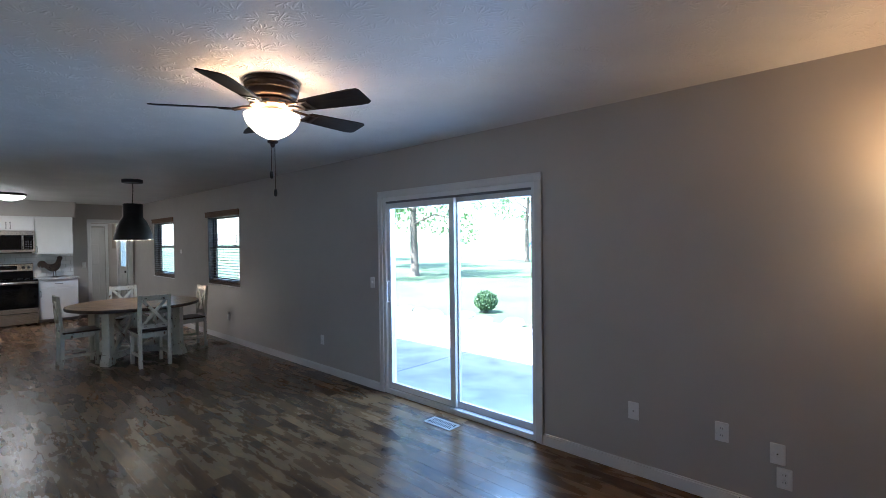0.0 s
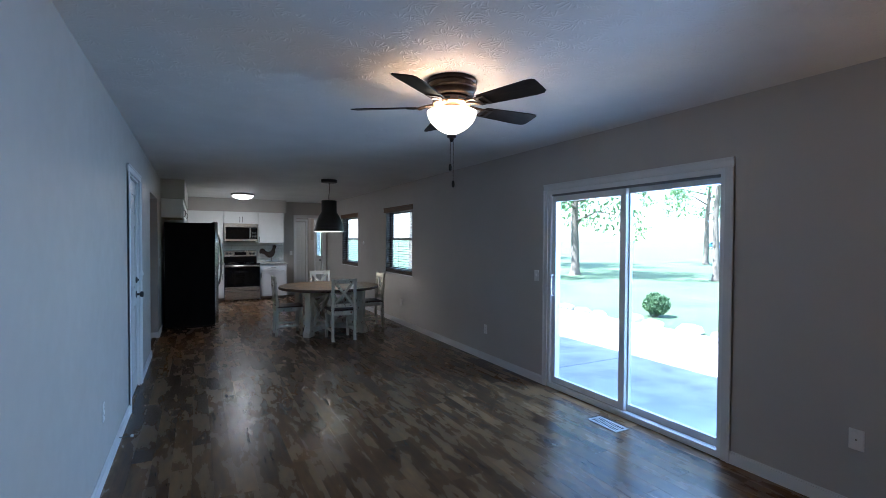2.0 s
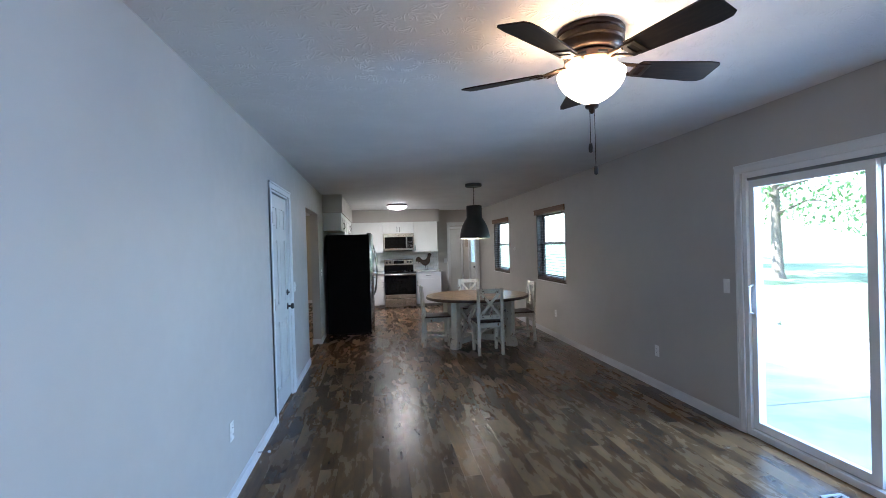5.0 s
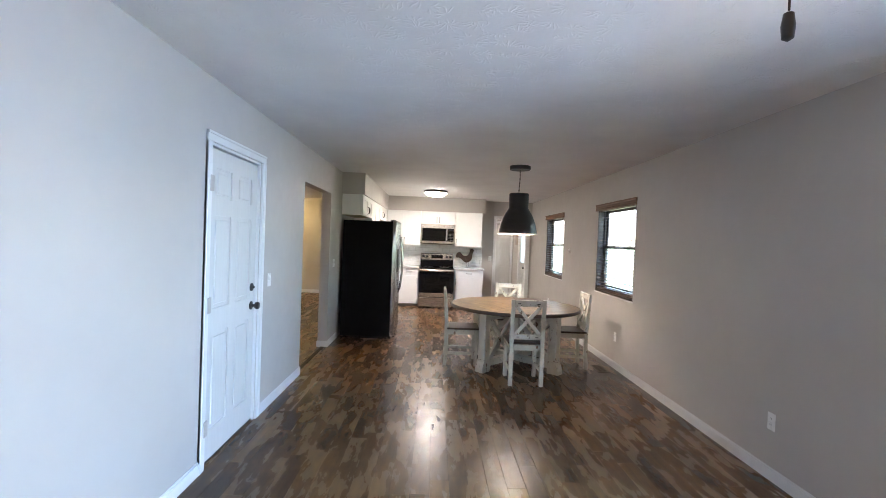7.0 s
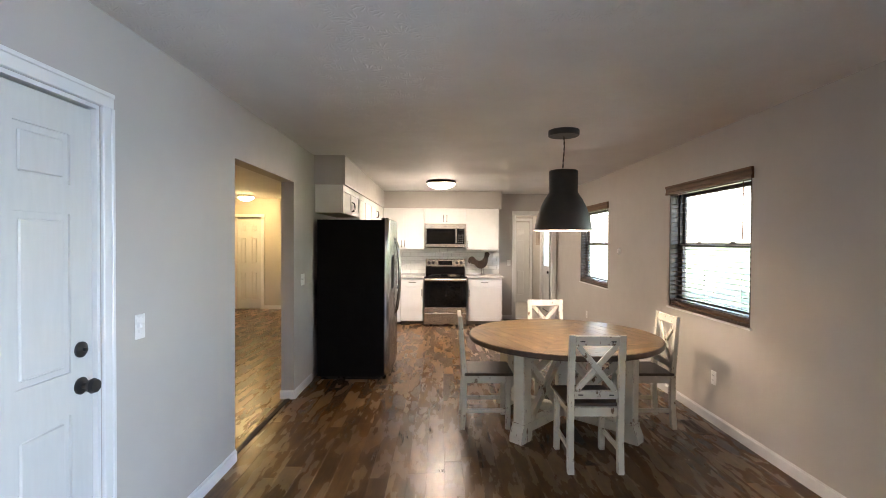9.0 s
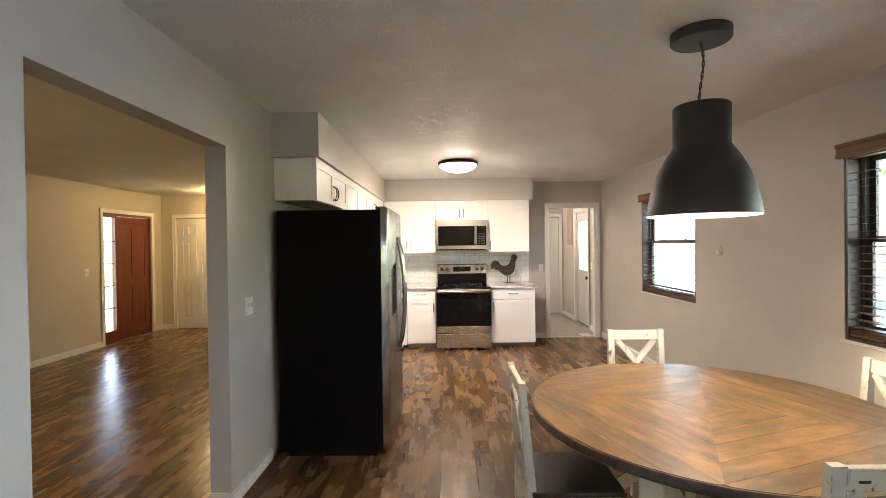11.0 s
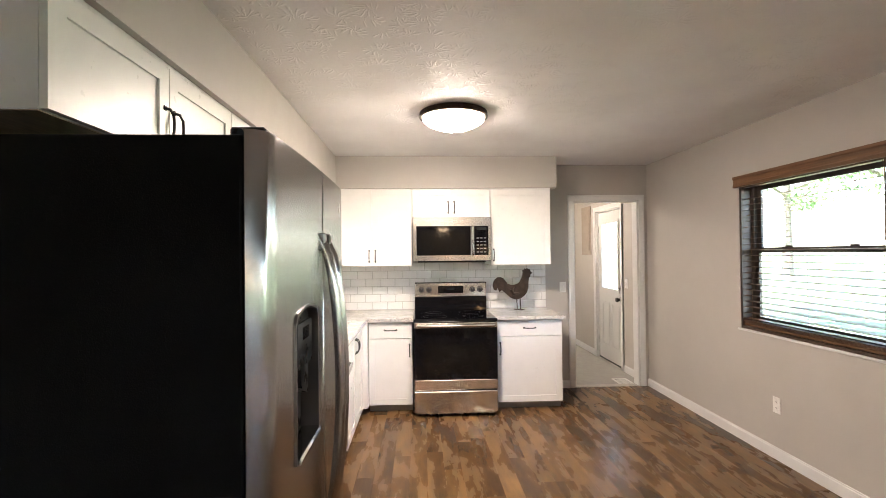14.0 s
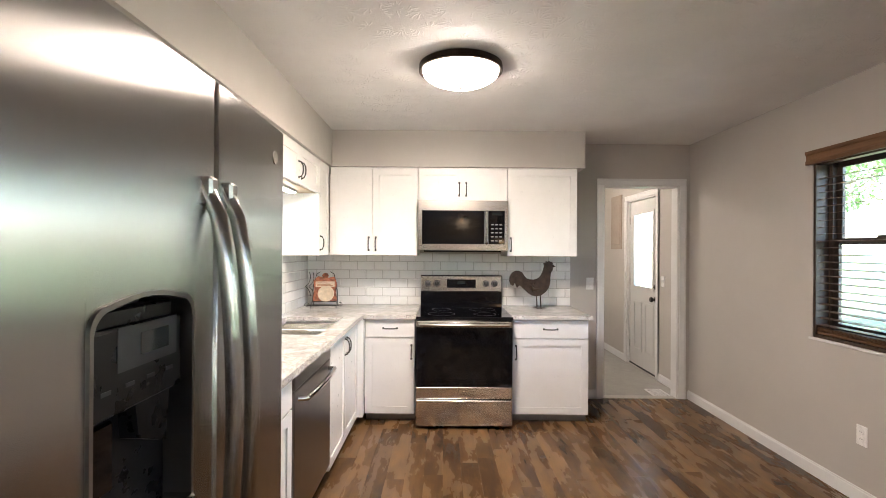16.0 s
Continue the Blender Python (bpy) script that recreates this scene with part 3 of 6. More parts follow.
casing("y", D1[0], D1[1], D1[2], YS, 1), jamb("y", D1[0], D1[1], D1[2], YS - T + 0.002, YS - 0.002)
casing("x", D2[0], D2[1], D2[2], XW, 1), jamb("x", D2[0], D2[1], D2[2], XW - T + 0.002, XW - 0.002)
casing("x", D2[0], D2[1], D2[2], XW - T, -1)
casing("y", SL[0], SL[1], SL[2], YN, -1, label="white painted casing of the patio door")
casing("y", ED[0], ED[1], ED[2], YN, -1), jamb("y", ED[0], ED[1], ED[2], YN + 0.002, YN + 0.158)
casing("x", 2.30, 3.05, 2.03, MUD_X, 1)
casing("x", CL[0], CL[1], CL[2], HALL_X0, 1), casing("y", EN[0], EN[1], EN[2], HALL_Y, 1)
structure("threshold", cube(XW - 0.08, XW + 0.005, D2[0] + 0.017, D2[1] - 0.017, -0.012, 0.006, 0.003), REGISTER, "thin metal threshold strip", "threshold")
structure("threshold", cube(OP[0] + 0.002, OP[1] - 0.002, YS - 0.075, YS - 0.03, -0.012, 0.008, 0.004), UNDERLAY, "dark wooden transition strip", "threshold")

# ---------------------------------------------------------------- doors


def six_panel(name, w, h, mat, m, label, rows=((0.10, 0.41), (0.49, 0.79), (0.845, 0.94)), cols=2, deep=0.009):
    """A moulded panel door, front towards local -y, hinge edge at local x = 0."""
    ob = thing(name, m, label, "door", kind="structure")
    t = 0.035
    holes = []
    cw = (w - 0.11 * (cols + 1)) / cols
    for c in range(cols):
        for a, b in rows:
            x = 0.11 + c * (cw + 0.11)
            holes.append((x, x + cw, a * h, b * h))
    leaf = part("leaf", pierced("y", 0, w, 0.008, h, 0, t, holes), mat, ob)
    bm = bmesh.new()
    for x0, x1, z0, z1 in holes:
        box(bm, x0 - 0.001, x1 + 0.001, deep, t - 0.004, z0 - 0.001, z1 + 0.001)
    part("recess", bm, mat, leaf)
    for x0, x1, z0, z1 in holes:
        part("panel", cube(x0 + 0.024, x1 - 0.024, 0.002, deep + 0.003, z0 + 0.024, z1 - 0.024, deep * 0.7), mat, leaf)
    return ob


def knob_set(parent, x, z, dead):
    p = part("knob", lathe([(0, 0), (0.033, 0), (0.034, 0.006), (0.012, 0.012), (0.012, 0.03), (0.024, 0.036), (0.03, 0.05), (0.025, 0.064), (0, 0.068)], 24, pose(x, 0, z, 90)), BLACK, parent, "black door knob", smooth=True)
    if dead:
        part("deadbolt", lathe([(0, 0), (0.031, 0), (0.031, 0.008), (0.02, 0.014), (0.008, 0.016), (0.008, 0.026), (0, 0.026)], 24, pose(x, 0, dead, 90)), BLACK, parent, "black deadbolt turn", smooth=True)
    return p


door_1 = six_panel("door_1", D1[1] - D1[0] - 0.036, 2.02, DOOR_WHITE, pose(D1[1] - 0.018, YS - 0.022, 0, 0, 0, 180), "closed white six-panel door with black knob")
knob_set(door_1, 0.745, 0.925, 1.068)
for z in (0.26, 1.03, 1.79):
    part("hinge", cube(-0.045, 0.004, -0.042, 0.003, z - 0.05, z + 0.05, 0.003), REGISTER, door_1, "steel butt hinge")
part("door_sweep", cube(0.0, D1[1] - D1[0] - 0.036, -0.002, 0.03, -0.005, 0.012), UNDERLAY, door_1)

door_2 = six_panel("door_2", 0.74, 2.0, DOOR_WHITE, pose(MUD_X - 0.03, 2.305, 0, 0, 0, 90), "closed white six-panel door of the mudroom")
knob_set(door_2, 0.06, 0.93, 0)

for i, (name, a, off) in enumerate((("door_3", CL[0], 0.0), ("door_4", (CL[0] + CL[1]) / 2 - 0.02, 0.04))):
    six_panel(name, (CL[1] - CL[0]) / 2 + 0.02, 2.01, DOOR_WHITE, pose(HALL_X0 - 0.03 - off, a, 0, 0, 0, 90), "white six-panel sliding closet door", deep=0.022)

structure("threshold", cube(ED[0] + 0.001, ED[1] - 0.001, YN + 0.0005, YN + 0.155, -0.1, -0.001), REGISTER, "metal sill under the outer door", "threshold")
# outer door of the mudroom: half glazed, with a blind between its panes
od = thing("door_5", pose(ED[1] - 0.017, YN + 0.03, 0, 0, 0, 0), "closed white outer door with a glazed upper half", "door", kind="structure")
ow = ED[1] - ED[0] - 0.034
leaf = part("leaf", pierced("y", -ow, 0, 0.02, 2.03, 0, 0.042, [(-ow + 0.13, -0.13, 0.98, 1.87)]), DOOR_WHITE, od)
part("glazing_bead", pierced("y", -ow + 0.105, -0.105, 0.955, 1.895, -0.012, 0.002, [(-ow + 0.14, -0.14, 0.99, 1.86)]), DOOR_WHITE, leaf)
for x0, x1 in ((-ow + 0.12, -ow / 2 - 0.04), (-ow / 2 + 0.04, -0.12)):
    part("panel", pierced("y", x0, x1, 0.2, 0.8, -0.006, 0.001, [(x0 + 0.025, x1 - 0.025, 0.225, 0.775)]), DOOR_WHITE, leaf)
part("pane", cube(-ow + 0.13, -0.13, 0.018, 0.022, 0.98, 1.87), GLASS, leaf, "clear door glass").visible_shadow = False
slat = part("blind_slat", cube(-ow + 0.145, -0.145, 0.006, 0.016, -0.0006, 0.0006), PLATE, leaf, "thin white blind slat", m=pose(0, 0, 1.0))
for i in range(1, 34):
    again(slat, pose(0, 0, 1.0 + i * 0.025))
part("sweep", cube(-ow, 0, -0.004, 0.045, 0.0, 0.02), BLACK, od, "black door sweep")
knob_set(od, -0.07, 0.87, 1.01)
for z in (0.25, 1.03, 1.8):
    part("hinge", cube(-ow - 0.01, -ow + 0.01, -0.006, 0.004, z - 0.045, z + 0.045, 0.002), CHROME, od, "steel butt hinge")

# entry door and sidelight in the hall
en = thing("door_6", pose(EN[0], HALL_Y - 0.05, 0), "red-brown wooden entry door with a narrow sidelight", "door", kind="structure")
part("frame", pierced("y", 0, EN[1] - EN[0], 0, EN[2], -0.03, 0.035, [(0.03, 0.83, 0.02, 2.0), (0.875, 1.12, 0.2, 1.97)]), RED_DOOR, en)
lf = part("leaf", pierced("y", 0.033, 0.827, 0.02, 1.995, -0.02, 0.02, [(0.14, 0.39, 0.2, 0.85), (0.47, 0.72, 0.2, 0.85), (0.14, 0.39, 1.0, 1.85), (0.47, 0.72, 1.0, 1.85)]), RED_DOOR, en)
for x in (0.14, 0.47):
    for z0, z1 in ((0.2, 0.85), (1.0, 1.85)):
        part("panel", cube(x - 0.001, x + 0.251, -0.012, 0.012, z0 - 0.001, z1 + 0.001, 0.004), RED_DOOR, lf)
sl = part("sidelight", cube(0.875, 1.12, -0.004, 0.004, 0.2, 1.97), GLASS, en, "tall sidelight glass")
sl.visible_shadow = False
for z in (0.55, 0.9, 1.25, 1.6):
    part("muntin", cube(0.875, 1.12, -0.012, 0.012, z - 0.01, z + 0.01), RED_DOOR, sl)

# patio door
pd = thing("sliding_door", pose(SL[0], YN, 0), "white vinyl sliding patio door with two glass panels", "sliding door", kind="structure")
pw, ph = SL[1] - SL[0], SL[2]
part("frame", pierced("y", 0, pw, 0, ph, 0.0, 0.13, [(0.035, pw - 0.035, 0.045, ph - 0.04)]), VINYL_WHITE, pd)
part("track", cube(0.035, pw - 0.035, 0.03, 0.05, 0.045, 0.055), CHROME, pd, "bright metal floor track")
bm = bmesh.new()
for i in range(3):
    box(bm, 0.035, pw - 0.035, 0.012 + i * 0.012, 0.018 + i * 0.012, ph - 0.058, ph - 0.0402)
part("head_track", bm, PLASTIC_GREY, pd, "ribbed grey head track")
mid = 0.915
lp = part("sliding_panel", pierced("y", 0.036, mid + 0.03, 0.055, ph - 0.06, 0.025, 0.06, [(0.085, mid - 0.03, 0.11, ph - 0.115)]), VINYL_WHITE, pd)
part("pane", cube(0.085, mid - 0.03, 0.04, 0.045, 0.11, ph - 0.115), GLASS, lp, "clear door glass").visible_shadow = False
part("handle", tube([(0.062, 0.022, 0.92), (0.062, -0.012, 0.935), (0.062, -0.014, 1.0), (0.062, -0.014, 1.06), (0.062, -0.012, 1.125), (0.062, 0.022, 1.14)], 0.008), VINYL_WHITE, lp, "white pull handle", smooth=True)
rp = part("fixed_panel", pierced("y", mid - 0.02, pw - 0.036, 0.047, ph - 0.042, 0.066, 0.1, [(mid + 0.04, pw - 0.07, 0.10, ph - 0.1)]), VINYL_WHITE, pd)
part("pane", cube(mid + 0.04, pw - 0.07, 0.08, 0.085, 0.10, ph - 0.1), GLASS, rp, "clear door glass").visible_shadow = False
part("sill", cube(-0.02, pw + 0.02, 0.13, 0.2, -0.05, 0.02), CHROME, pd, "metal outer sill")

# ---------------------------------------------------------------- windows and blinds


def window(name, w):
    x0, x1, z0, z1 = w
    ob = thing(name, pose(x0, YN, z0), "double-hung window with dark bronze sashes", "window", kind="structure")
    ww, hh = x1 - x0, z1 - z0
    part("window_frame", pierced("y", 0.001, ww - 0.001, 0.001, hh - 0.001, 0.004, 0.12, [(0.02, ww - 0.02, 0.02, hh - 0.02)]), JAMB, ob, "dark-stained window jamb")
    part("outer_frame", pierced("y", 0.02, ww - 0.02, 0.02, hh - 0.02, 0.085, 0.135, [(0.05, ww - 0.05, 0.05, hh - 0.05)]), SASH, ob)
    half = hh * 0.5 + 0.03
    up = part("upper_sash", pierced("y", 0.05, ww - 0.05, half - 0.02, hh - 0.05, 0.112, 0.13, [(0.09, ww - 0.09, half + 0.015, hh - 0.085)]), SASH, ob)
    part("pane", cube(0.09, ww - 0.09, 0.119, 0.123, half + 0.015, hh - 0.085), GLASS, up, "clear window glass").visible_shadow = False
    lo = part("lower_sash", pierced("y", 0.05, ww - 0.05, 0.05, half + 0.02, 0.09, 0.11, [(0.09, ww - 0.09, 0.095, half - 0.012)]), SASH, ob)
    part("pane", cube(0.09, ww - 0.09, 0.098, 0.102, 0.095, half - 0.012), GLASS, lo, "clear window glass").visible_shadow = False
    for x in (ww * 0.3, ww * 0.7):
        part("sash_lock", cube(x - 0.03, x + 0.03, 0.085, 0.105, half + 0.02, half + 0.032, 0.004), SASH, lo, "dark sash lock")
    part("window_sill", cube(-0.02, ww + 0.02, -0.012, 0.003, -0.016, 0.0, 0.003), TRIM, ob, "thin white window sill")
    # the blind
    bl = thing("window_blind", pose(x0, YN, z0), "open brown wooden venetian blind under a wood valance", "blind", "window blinds")
    vb = prism([(-0.008, hh - 0.055), (-0.008, hh + 0.03), (-0.032, hh + 0.03), (-0.032, hh + 0.012), (-0.024, hh + 0.004), (-0.024, hh - 0.026), (-0.029, hh - 0.034), (-0.029, hh - 0.055)], -0.03, ww + 0.03, None, Matrix(((0, 0, 1, 0), (1, 0, 0, 0), (0, 1, 0, 0), (0, 0, 0, 1))))
    part("valance", vb, VALANCE, bl, "moulded honey-brown wooden valance")
    part("headrail", cube(0.024, ww - 0.024, 0.006, 0.056, hh - 0.062, hh - 0.022), BLIND, bl)
    s = part("slat", cube(0.026, ww - 0.026, 0.008, 0.056, -0.0014, 0.0014, 0.0006), BLIND, bl, m=pose(0, 0, 0.08, 4))
    n = int((hh - 0.18) / 0.044)
    for i in range(1, n):
        again(s, pose(0, 0, 0.08 + i * 0.044, 4 + random.uniform(-1.5, 1.5)))
    part("bottom_rail", cube(0.026, ww - 0.026, 0.008, 0.058, 0.023, 0.043, 0.004), BLIND, bl)
    for i in range(4):
        part("stacked_slat", cube(0.026, ww - 0.026, 0.008, 0.057, 0.046 + i * 0.005, 0.049 + i * 0.005), BLIND, bl)
    for x in (0.12, ww / 2, ww - 0.12):
        part("ladder_cord", tube([(x, 0.009, 0.04), (x, 0.009, hh - 0.06)], 0.0011, 5), BLIND, bl)
    part("wand", tube([(ww - 0.1, 0.0, hh - 0.06), (ww - 0.1, -0.002, hh - 0.5)], 0.004, 6), BLIND, bl, "thin tilt wand")
    return ob


window("window_1", W1)
window("window_2", W2)

# ---------------------------------------------------------------- wall plates, registers, detectors


def plate(name, m, label, gangs=1, kind="outlet"):
    """A wall plate, front towards local -y, centred on its origin."""
    ob = thing(name, m, label, "outlet" if kind == "outlet" else "switch" if kind == "switch" else "plate")
    w = 0.07 + 0.046 * (gangs - 1)
    part("cover", cube(-w / 2, w / 2, -0.006, 0, -0.057, 0.057, 0.003), PLATE, ob)
    for g in range(gangs):
        x = (g - (gangs - 1) / 2) * 0.046
        if kind == "outlet":
            for z in (-0.02, 0.02):
                soc = part("socket", lathe([(0, 0.0085), (0.0145, 0.0085), (0.0155, 0.0055)], 16, pose(x, 0, z, 90)), PLATE, ob)
                for sx in (-0.006, 0.006):
                    part("slot", cube(x + sx - 0.0012, x + sx + 0.0012, -0.0095, -0.0082, z - 0.003, z + 0.006), SLOT, soc)
        elif kind == "switch":
            part("toggle", cube(x - 0.005, x + 0.005, -0.018, -0.005, -0.006, 0.014, 0.002), PLATE, ob)
            part("slot_frame", cube(x - 0.008, x + 0.008, -0.0075, -0.005, -0.016, 0.016, 0.001), PLATE, ob)
        else:
            part("jack", lathe([(0, 0.012), (0.004, 0.012), (0.005, 0.0055)], 10, pose(x, 0, 0, 90)), CHROME, ob, "small metal jack")
    for z in ((0,) if kind == "outlet" else (-0.042, 0.042)):
        part("screw", lathe([(0, 0.0075), (0.003, 0.007), (0.0034, 0.0055)], 8, pose(0, 0, z, 90)), PLATE, ob)
    return ob


for x, z in ((-4.455, 0.38), (-0.276, 0.415), (-7.135, 0.383), (-10.54, 0.383)):
    plate("wall_outlet", pose(x, YN, z), "white duplex outlet on the greige wall")
plate("wall_plate", pose(-0.782, YN, 0.416), "white blank jack plate on the greige wall", kind="jack")
plate("wall_plate", pose(-0.01, YN, 0.366), "white jack plate on the greige wall", kind="jack")
plate("wall_outlet", pose(0.02, YN, 0.24), "white duplex outlet low on the greige wall")
plate("light_switch", pose(-3.485, YN, 1.112), "white toggle switch beside the patio door", kind="switch")
plate("wall_outlet", pose(-3.086, YS, 0.417, 0, 0, 180), "white duplex outlet on the pale wall")
plate("light_switch", pose(-5.435, YS, 1.10, 0, 0, 180), "white toggle switch beside the white door", kind="switch")
plate("light_switch", pose(-7.975, YS, 1.115, 0, 0, 180), "white double toggle switch beside the opening", 2, kind="switch")
plate("light_switch", pose(XW, 2.175, 1.10, 0, 0, 90), "white toggle switch beside the kitchen doorway", kind="switch")
plate("light_switch", pose(-12.93, YN, 1.09), "white toggle switch beside the outer door", kind="switch")
plate("light_switch", pose(-11.8, HALL_Y, 1.14, 0, 0, 180), "white toggle switch beside the entry door", kind="switch")


def register(m, mat, label, lx=0.30, ly=0.14):
    ob = thing("floor_register", m, label, "register", "floor registers")
    part("rim", pierced("z", -lx / 2, lx / 2, -ly / 2, ly / 2, 0.0005, 0.006, [(-lx / 2 + 0.02, lx / 2 - 0.02, -ly / 2 + 0.02, ly / 2 - 0.02)]), mat, ob)
    part("duct", cube(-lx / 2 + 0.018, lx / 2 - 0.018, -ly / 2 + 0.018, ly / 2 - 0.018, 0.0002, 0.0015), CAVITY, ob, "dark duct opening")
    sl_mesh = part("slat", cube(-0.0035, 0.0035, -ly / 2 + 0.02, ly / 2 - 0.02, 0.0017, 0.005, 0.001), mat, ob, m=pose(-lx / 2 + 0.035, 0, 0, 0, 0, 18))
    for i in range(1, 13):
        again(sl_mesh, pose(-lx / 2 + 0.035 + i * (lx - 0.07) / 12, 0, 0, 0, 0, 18))
    part("bar", cube(-lx / 2 + 0.02, lx / 2 - 0.02, -0.004, 0.004, 0.002, 0.0056), mat, ob)
    return ob


register(pose(-2.30, 2.905, 0), REGISTER, "pale metal floor register before the patio door")
register(pose(-7.07, 2.93, 0), REGISTER_BROWN, "brown metal floor register by the wall")
register(pose(-9.72, 2.86, 0), REGISTER_BROWN, "brown metal floor register below the kitchen window")
register(pose(-12.585, 2.92, -0.004), TRIM, "white metal floor register in the mudroom", 0.26, 0.17)

ds = thing("door_stop", pose(-3.63, YS + 0.014, 0.05), "spring door stop on the baseboard", "door stop")
part("spring", tube([(0.004 * math.cos(i), 0.001 * i * 1.1, 0.004 * math.sin(i)) for i in range(0, 64)], 0.0018, 5), BLACK, ds)
part("tip", lathe([(0, 0.085), (0.009, 0.085), (0.01, 0.07), (0.005, 0.066)], 12, pose(0, 0, 0, -90)), PLATE, ds, "white rubber tip", smooth=True)

det = thing("wall_sensor", pose(-9.225, YN, 1.395), "round white sensor on the greige wall", "sensor")
part("housing", lathe([(0, 0.02), (0.03, 0.02), (0.037, 0.012), (0.038, 0)], 28, pose(0, 0, 0, 90)), PLATE, det, smooth=True)
part("dial", lathe([(0, 0.027), (0.012, 0.027), (0.014, 0.0205)], 20, pose(0, 0, 0, 90)), PLATE, det, smooth=True)

ep = thing("electrical_panel", pose(-14.27, YN, 1.80), "grey-brown steel breaker panel on the wall", "electrical panel")
EP = simple("panel_paint", (0.33, 0.27, 0.21), 0.5)
part("box", cube(-0.19, 0.19, -0.012, 0, -0.36, 0.36, 0.004), EP, ep)
part("door", cube(-0.15, 0.15, -0.02, -0.0125, -0.30, 0.30, 0.003), EP, ep)

# ---------------------------------------------------------------- ceiling fan
FXC, FYC = -2.092, 1.342
fan = thing("ceiling_fan", pose(FXC, FYC, H), "dark bronze ceiling fan with walnut blades and a lit bowl", "ceiling fan")
part("canopy", lathe([(0, 0), (0.144, 0), (0.149, -0.008), (0.149, -0.022), (0.143, -0.028), (0.147, -0.036), (0.147, -0.056), (0.139, -0.063), (0.136, -0.084), (0.122, -0.1), (0.102, -0.108), (0, -0.108)], 64), BRONZE, fan, "dark bronze ribbed motor housing", smooth=True)
fitter = part("fitter", lathe([(0, -0.108), (0.105, -0.109), (0.115, -0.118), (0.115, -0.145), (0.1, -0.152), (0.07, -0.158), (0.065, -0.185), (0, -0.186)], 40), FITTER, fan, "brushed bronze hub", smooth=True)
for i in range(8):
    a = radians(45 * i)
    part("vent_slot", cube(-0.022, 0.022, -0.003, 0.003, -0.007, 0.007, 0.002), BLACK, fitter, m=pose(0.115 * math.cos(a), 0.115 * math.sin(a), -0.132, 0, 0, 45 * i + 90))
BZ, BR = -0.158, 0.61
outline = [(0.225, -0.056), (0.34, -0.063), (BR - 0.06, -0.076), (BR - 0.014, -0.074), (BR, -0.06), (BR, 0.054), (BR - 0.02, 0.072), (BR - 0.07, 0.076), (0.34, 0.063), (0.225, 0.056), (0.21, 0.034), (0.21, -0.034)]
blade_bm = prism(outline, -0.003, 0.003)
bmesh.ops.bevel(blade_bm, geom=[e for e in blade_bm.edges if abs(e.verts[0].co.z - e.verts[1].co.z) < 1e-6], offset=0.0012, segments=1, affect="EDGES")
arm_bm = pierced("z", 0.2, 0.27, -0.045, 0.045, -0.0085, -0.0032, [(0.222, 0.25, -0.03, 0.03)])
for s_ in (-1, 1):
    tube([(0.105, s_ * 0.012, 0.012), (0.15, s_ * 0.02, 0.008), (0.205, s_ * 0.035, -0.006)], 0.008, 8, arm_bm)
for k in range(5):
    turn = pose(0, 0, BZ, 0, 0, 164 + 72 * k) @ pose(0, 0, 0, -13)
    if k == 0:
        first_blade = part("blade", blade_bm, BLADE, fan, "dark walnut fan blade", turn)
        first_arm = part("blade_bracket", arm_bm, BRONZE, first_blade, "dark bronze looped bracket")
    else:
        b = again(first_blade, turn)
        again(first_arm, Matrix.Identity(4), b)
bowl_pts = [(0.142, -0.186), (0.149, -0.189), (0.1495, -0.196)]
bowl_pts += [(0.147 * math.cos(radians(a)) ** 1.35, -0.196 - 0.128 * math.sin(radians(a)) ** 1.12) for a in range(6, 90, 6)] + [(0, -0.324)]
part("bowl", lathe(bowl_pts, 48), BOWL, fan, "frosted glass bowl, lit warm", smooth=True)
part("bowl_plate", lathe([(0, -0.1865), (0.052, -0.1865), (0.052, -0.189), (0, -0.189)], 40), FITTER, fan, "bronze plate over the bowl", smooth=True)
part("finial", lathe([(0, -0.327), (0.03, -0.330), (0.028, -0.34), (0.014, -0.347), (0.013, -0.356), (0.006, -0.366), (0, -0.368)], 20), BRONZE, fan, "bronze finial", smooth=True)
for dx, dy, z1 in ((0.012, -0.016, -0.50), (-0.012, 0.018, -0.595)):
    ch = part("pull_chain", tube([(dx, dy, -0.33), (dx, dy, z1)], 0.0018, 6), BRONZE, fan)
    part("fob", lathe([(0, z1), (0.007, z1 - 0.004), (0.0095, z1 - 0.022), (0.008, z1 - 0.04), (0, z1 - 0.045)], 12, pose(dx, dy, 0)), BLACK, ch, "dark pull fob", smooth=True)
for k in range(3):
    a = radians(30 + 120 * k)
    point_lamp("fan_bulb", (FXC + 0.085 * math.cos(a), FYC + 0.085 * math.sin(a), H - 0.204), 0.34, (1.0, 0.55, 0.22), 0.010)

# ---------------------------------------------------------------- floor lamp beyond the first view
fl = thing("floor_lamp", pose(0.66, 2.92, 0), "slim black floor lamp with a lit cloth shade", "floor lamp")
part("base", lathe([(0, 0), (0.14, 0), (0.14, 0.015), (0.02, 0.03), (0, 0.03)], 28), BLACK, fl, smooth=True)
part("pole", tube([(0, 0, 0.02), (0, 0, 1.75)], 0.011, 10), BLACK, fl, smooth=True)
part("shade", lathe([(0.11, 1.9), (0.17, 1.66)], 32), SHADE_CLOTH, fl, "warm lit cloth shade", smooth=True)
part("harp", tube([(-0.112, 0, 1.85), (0, 0, 1.86), (0.112, 0, 1.85)], 0.003, 6), BLACK, fl)
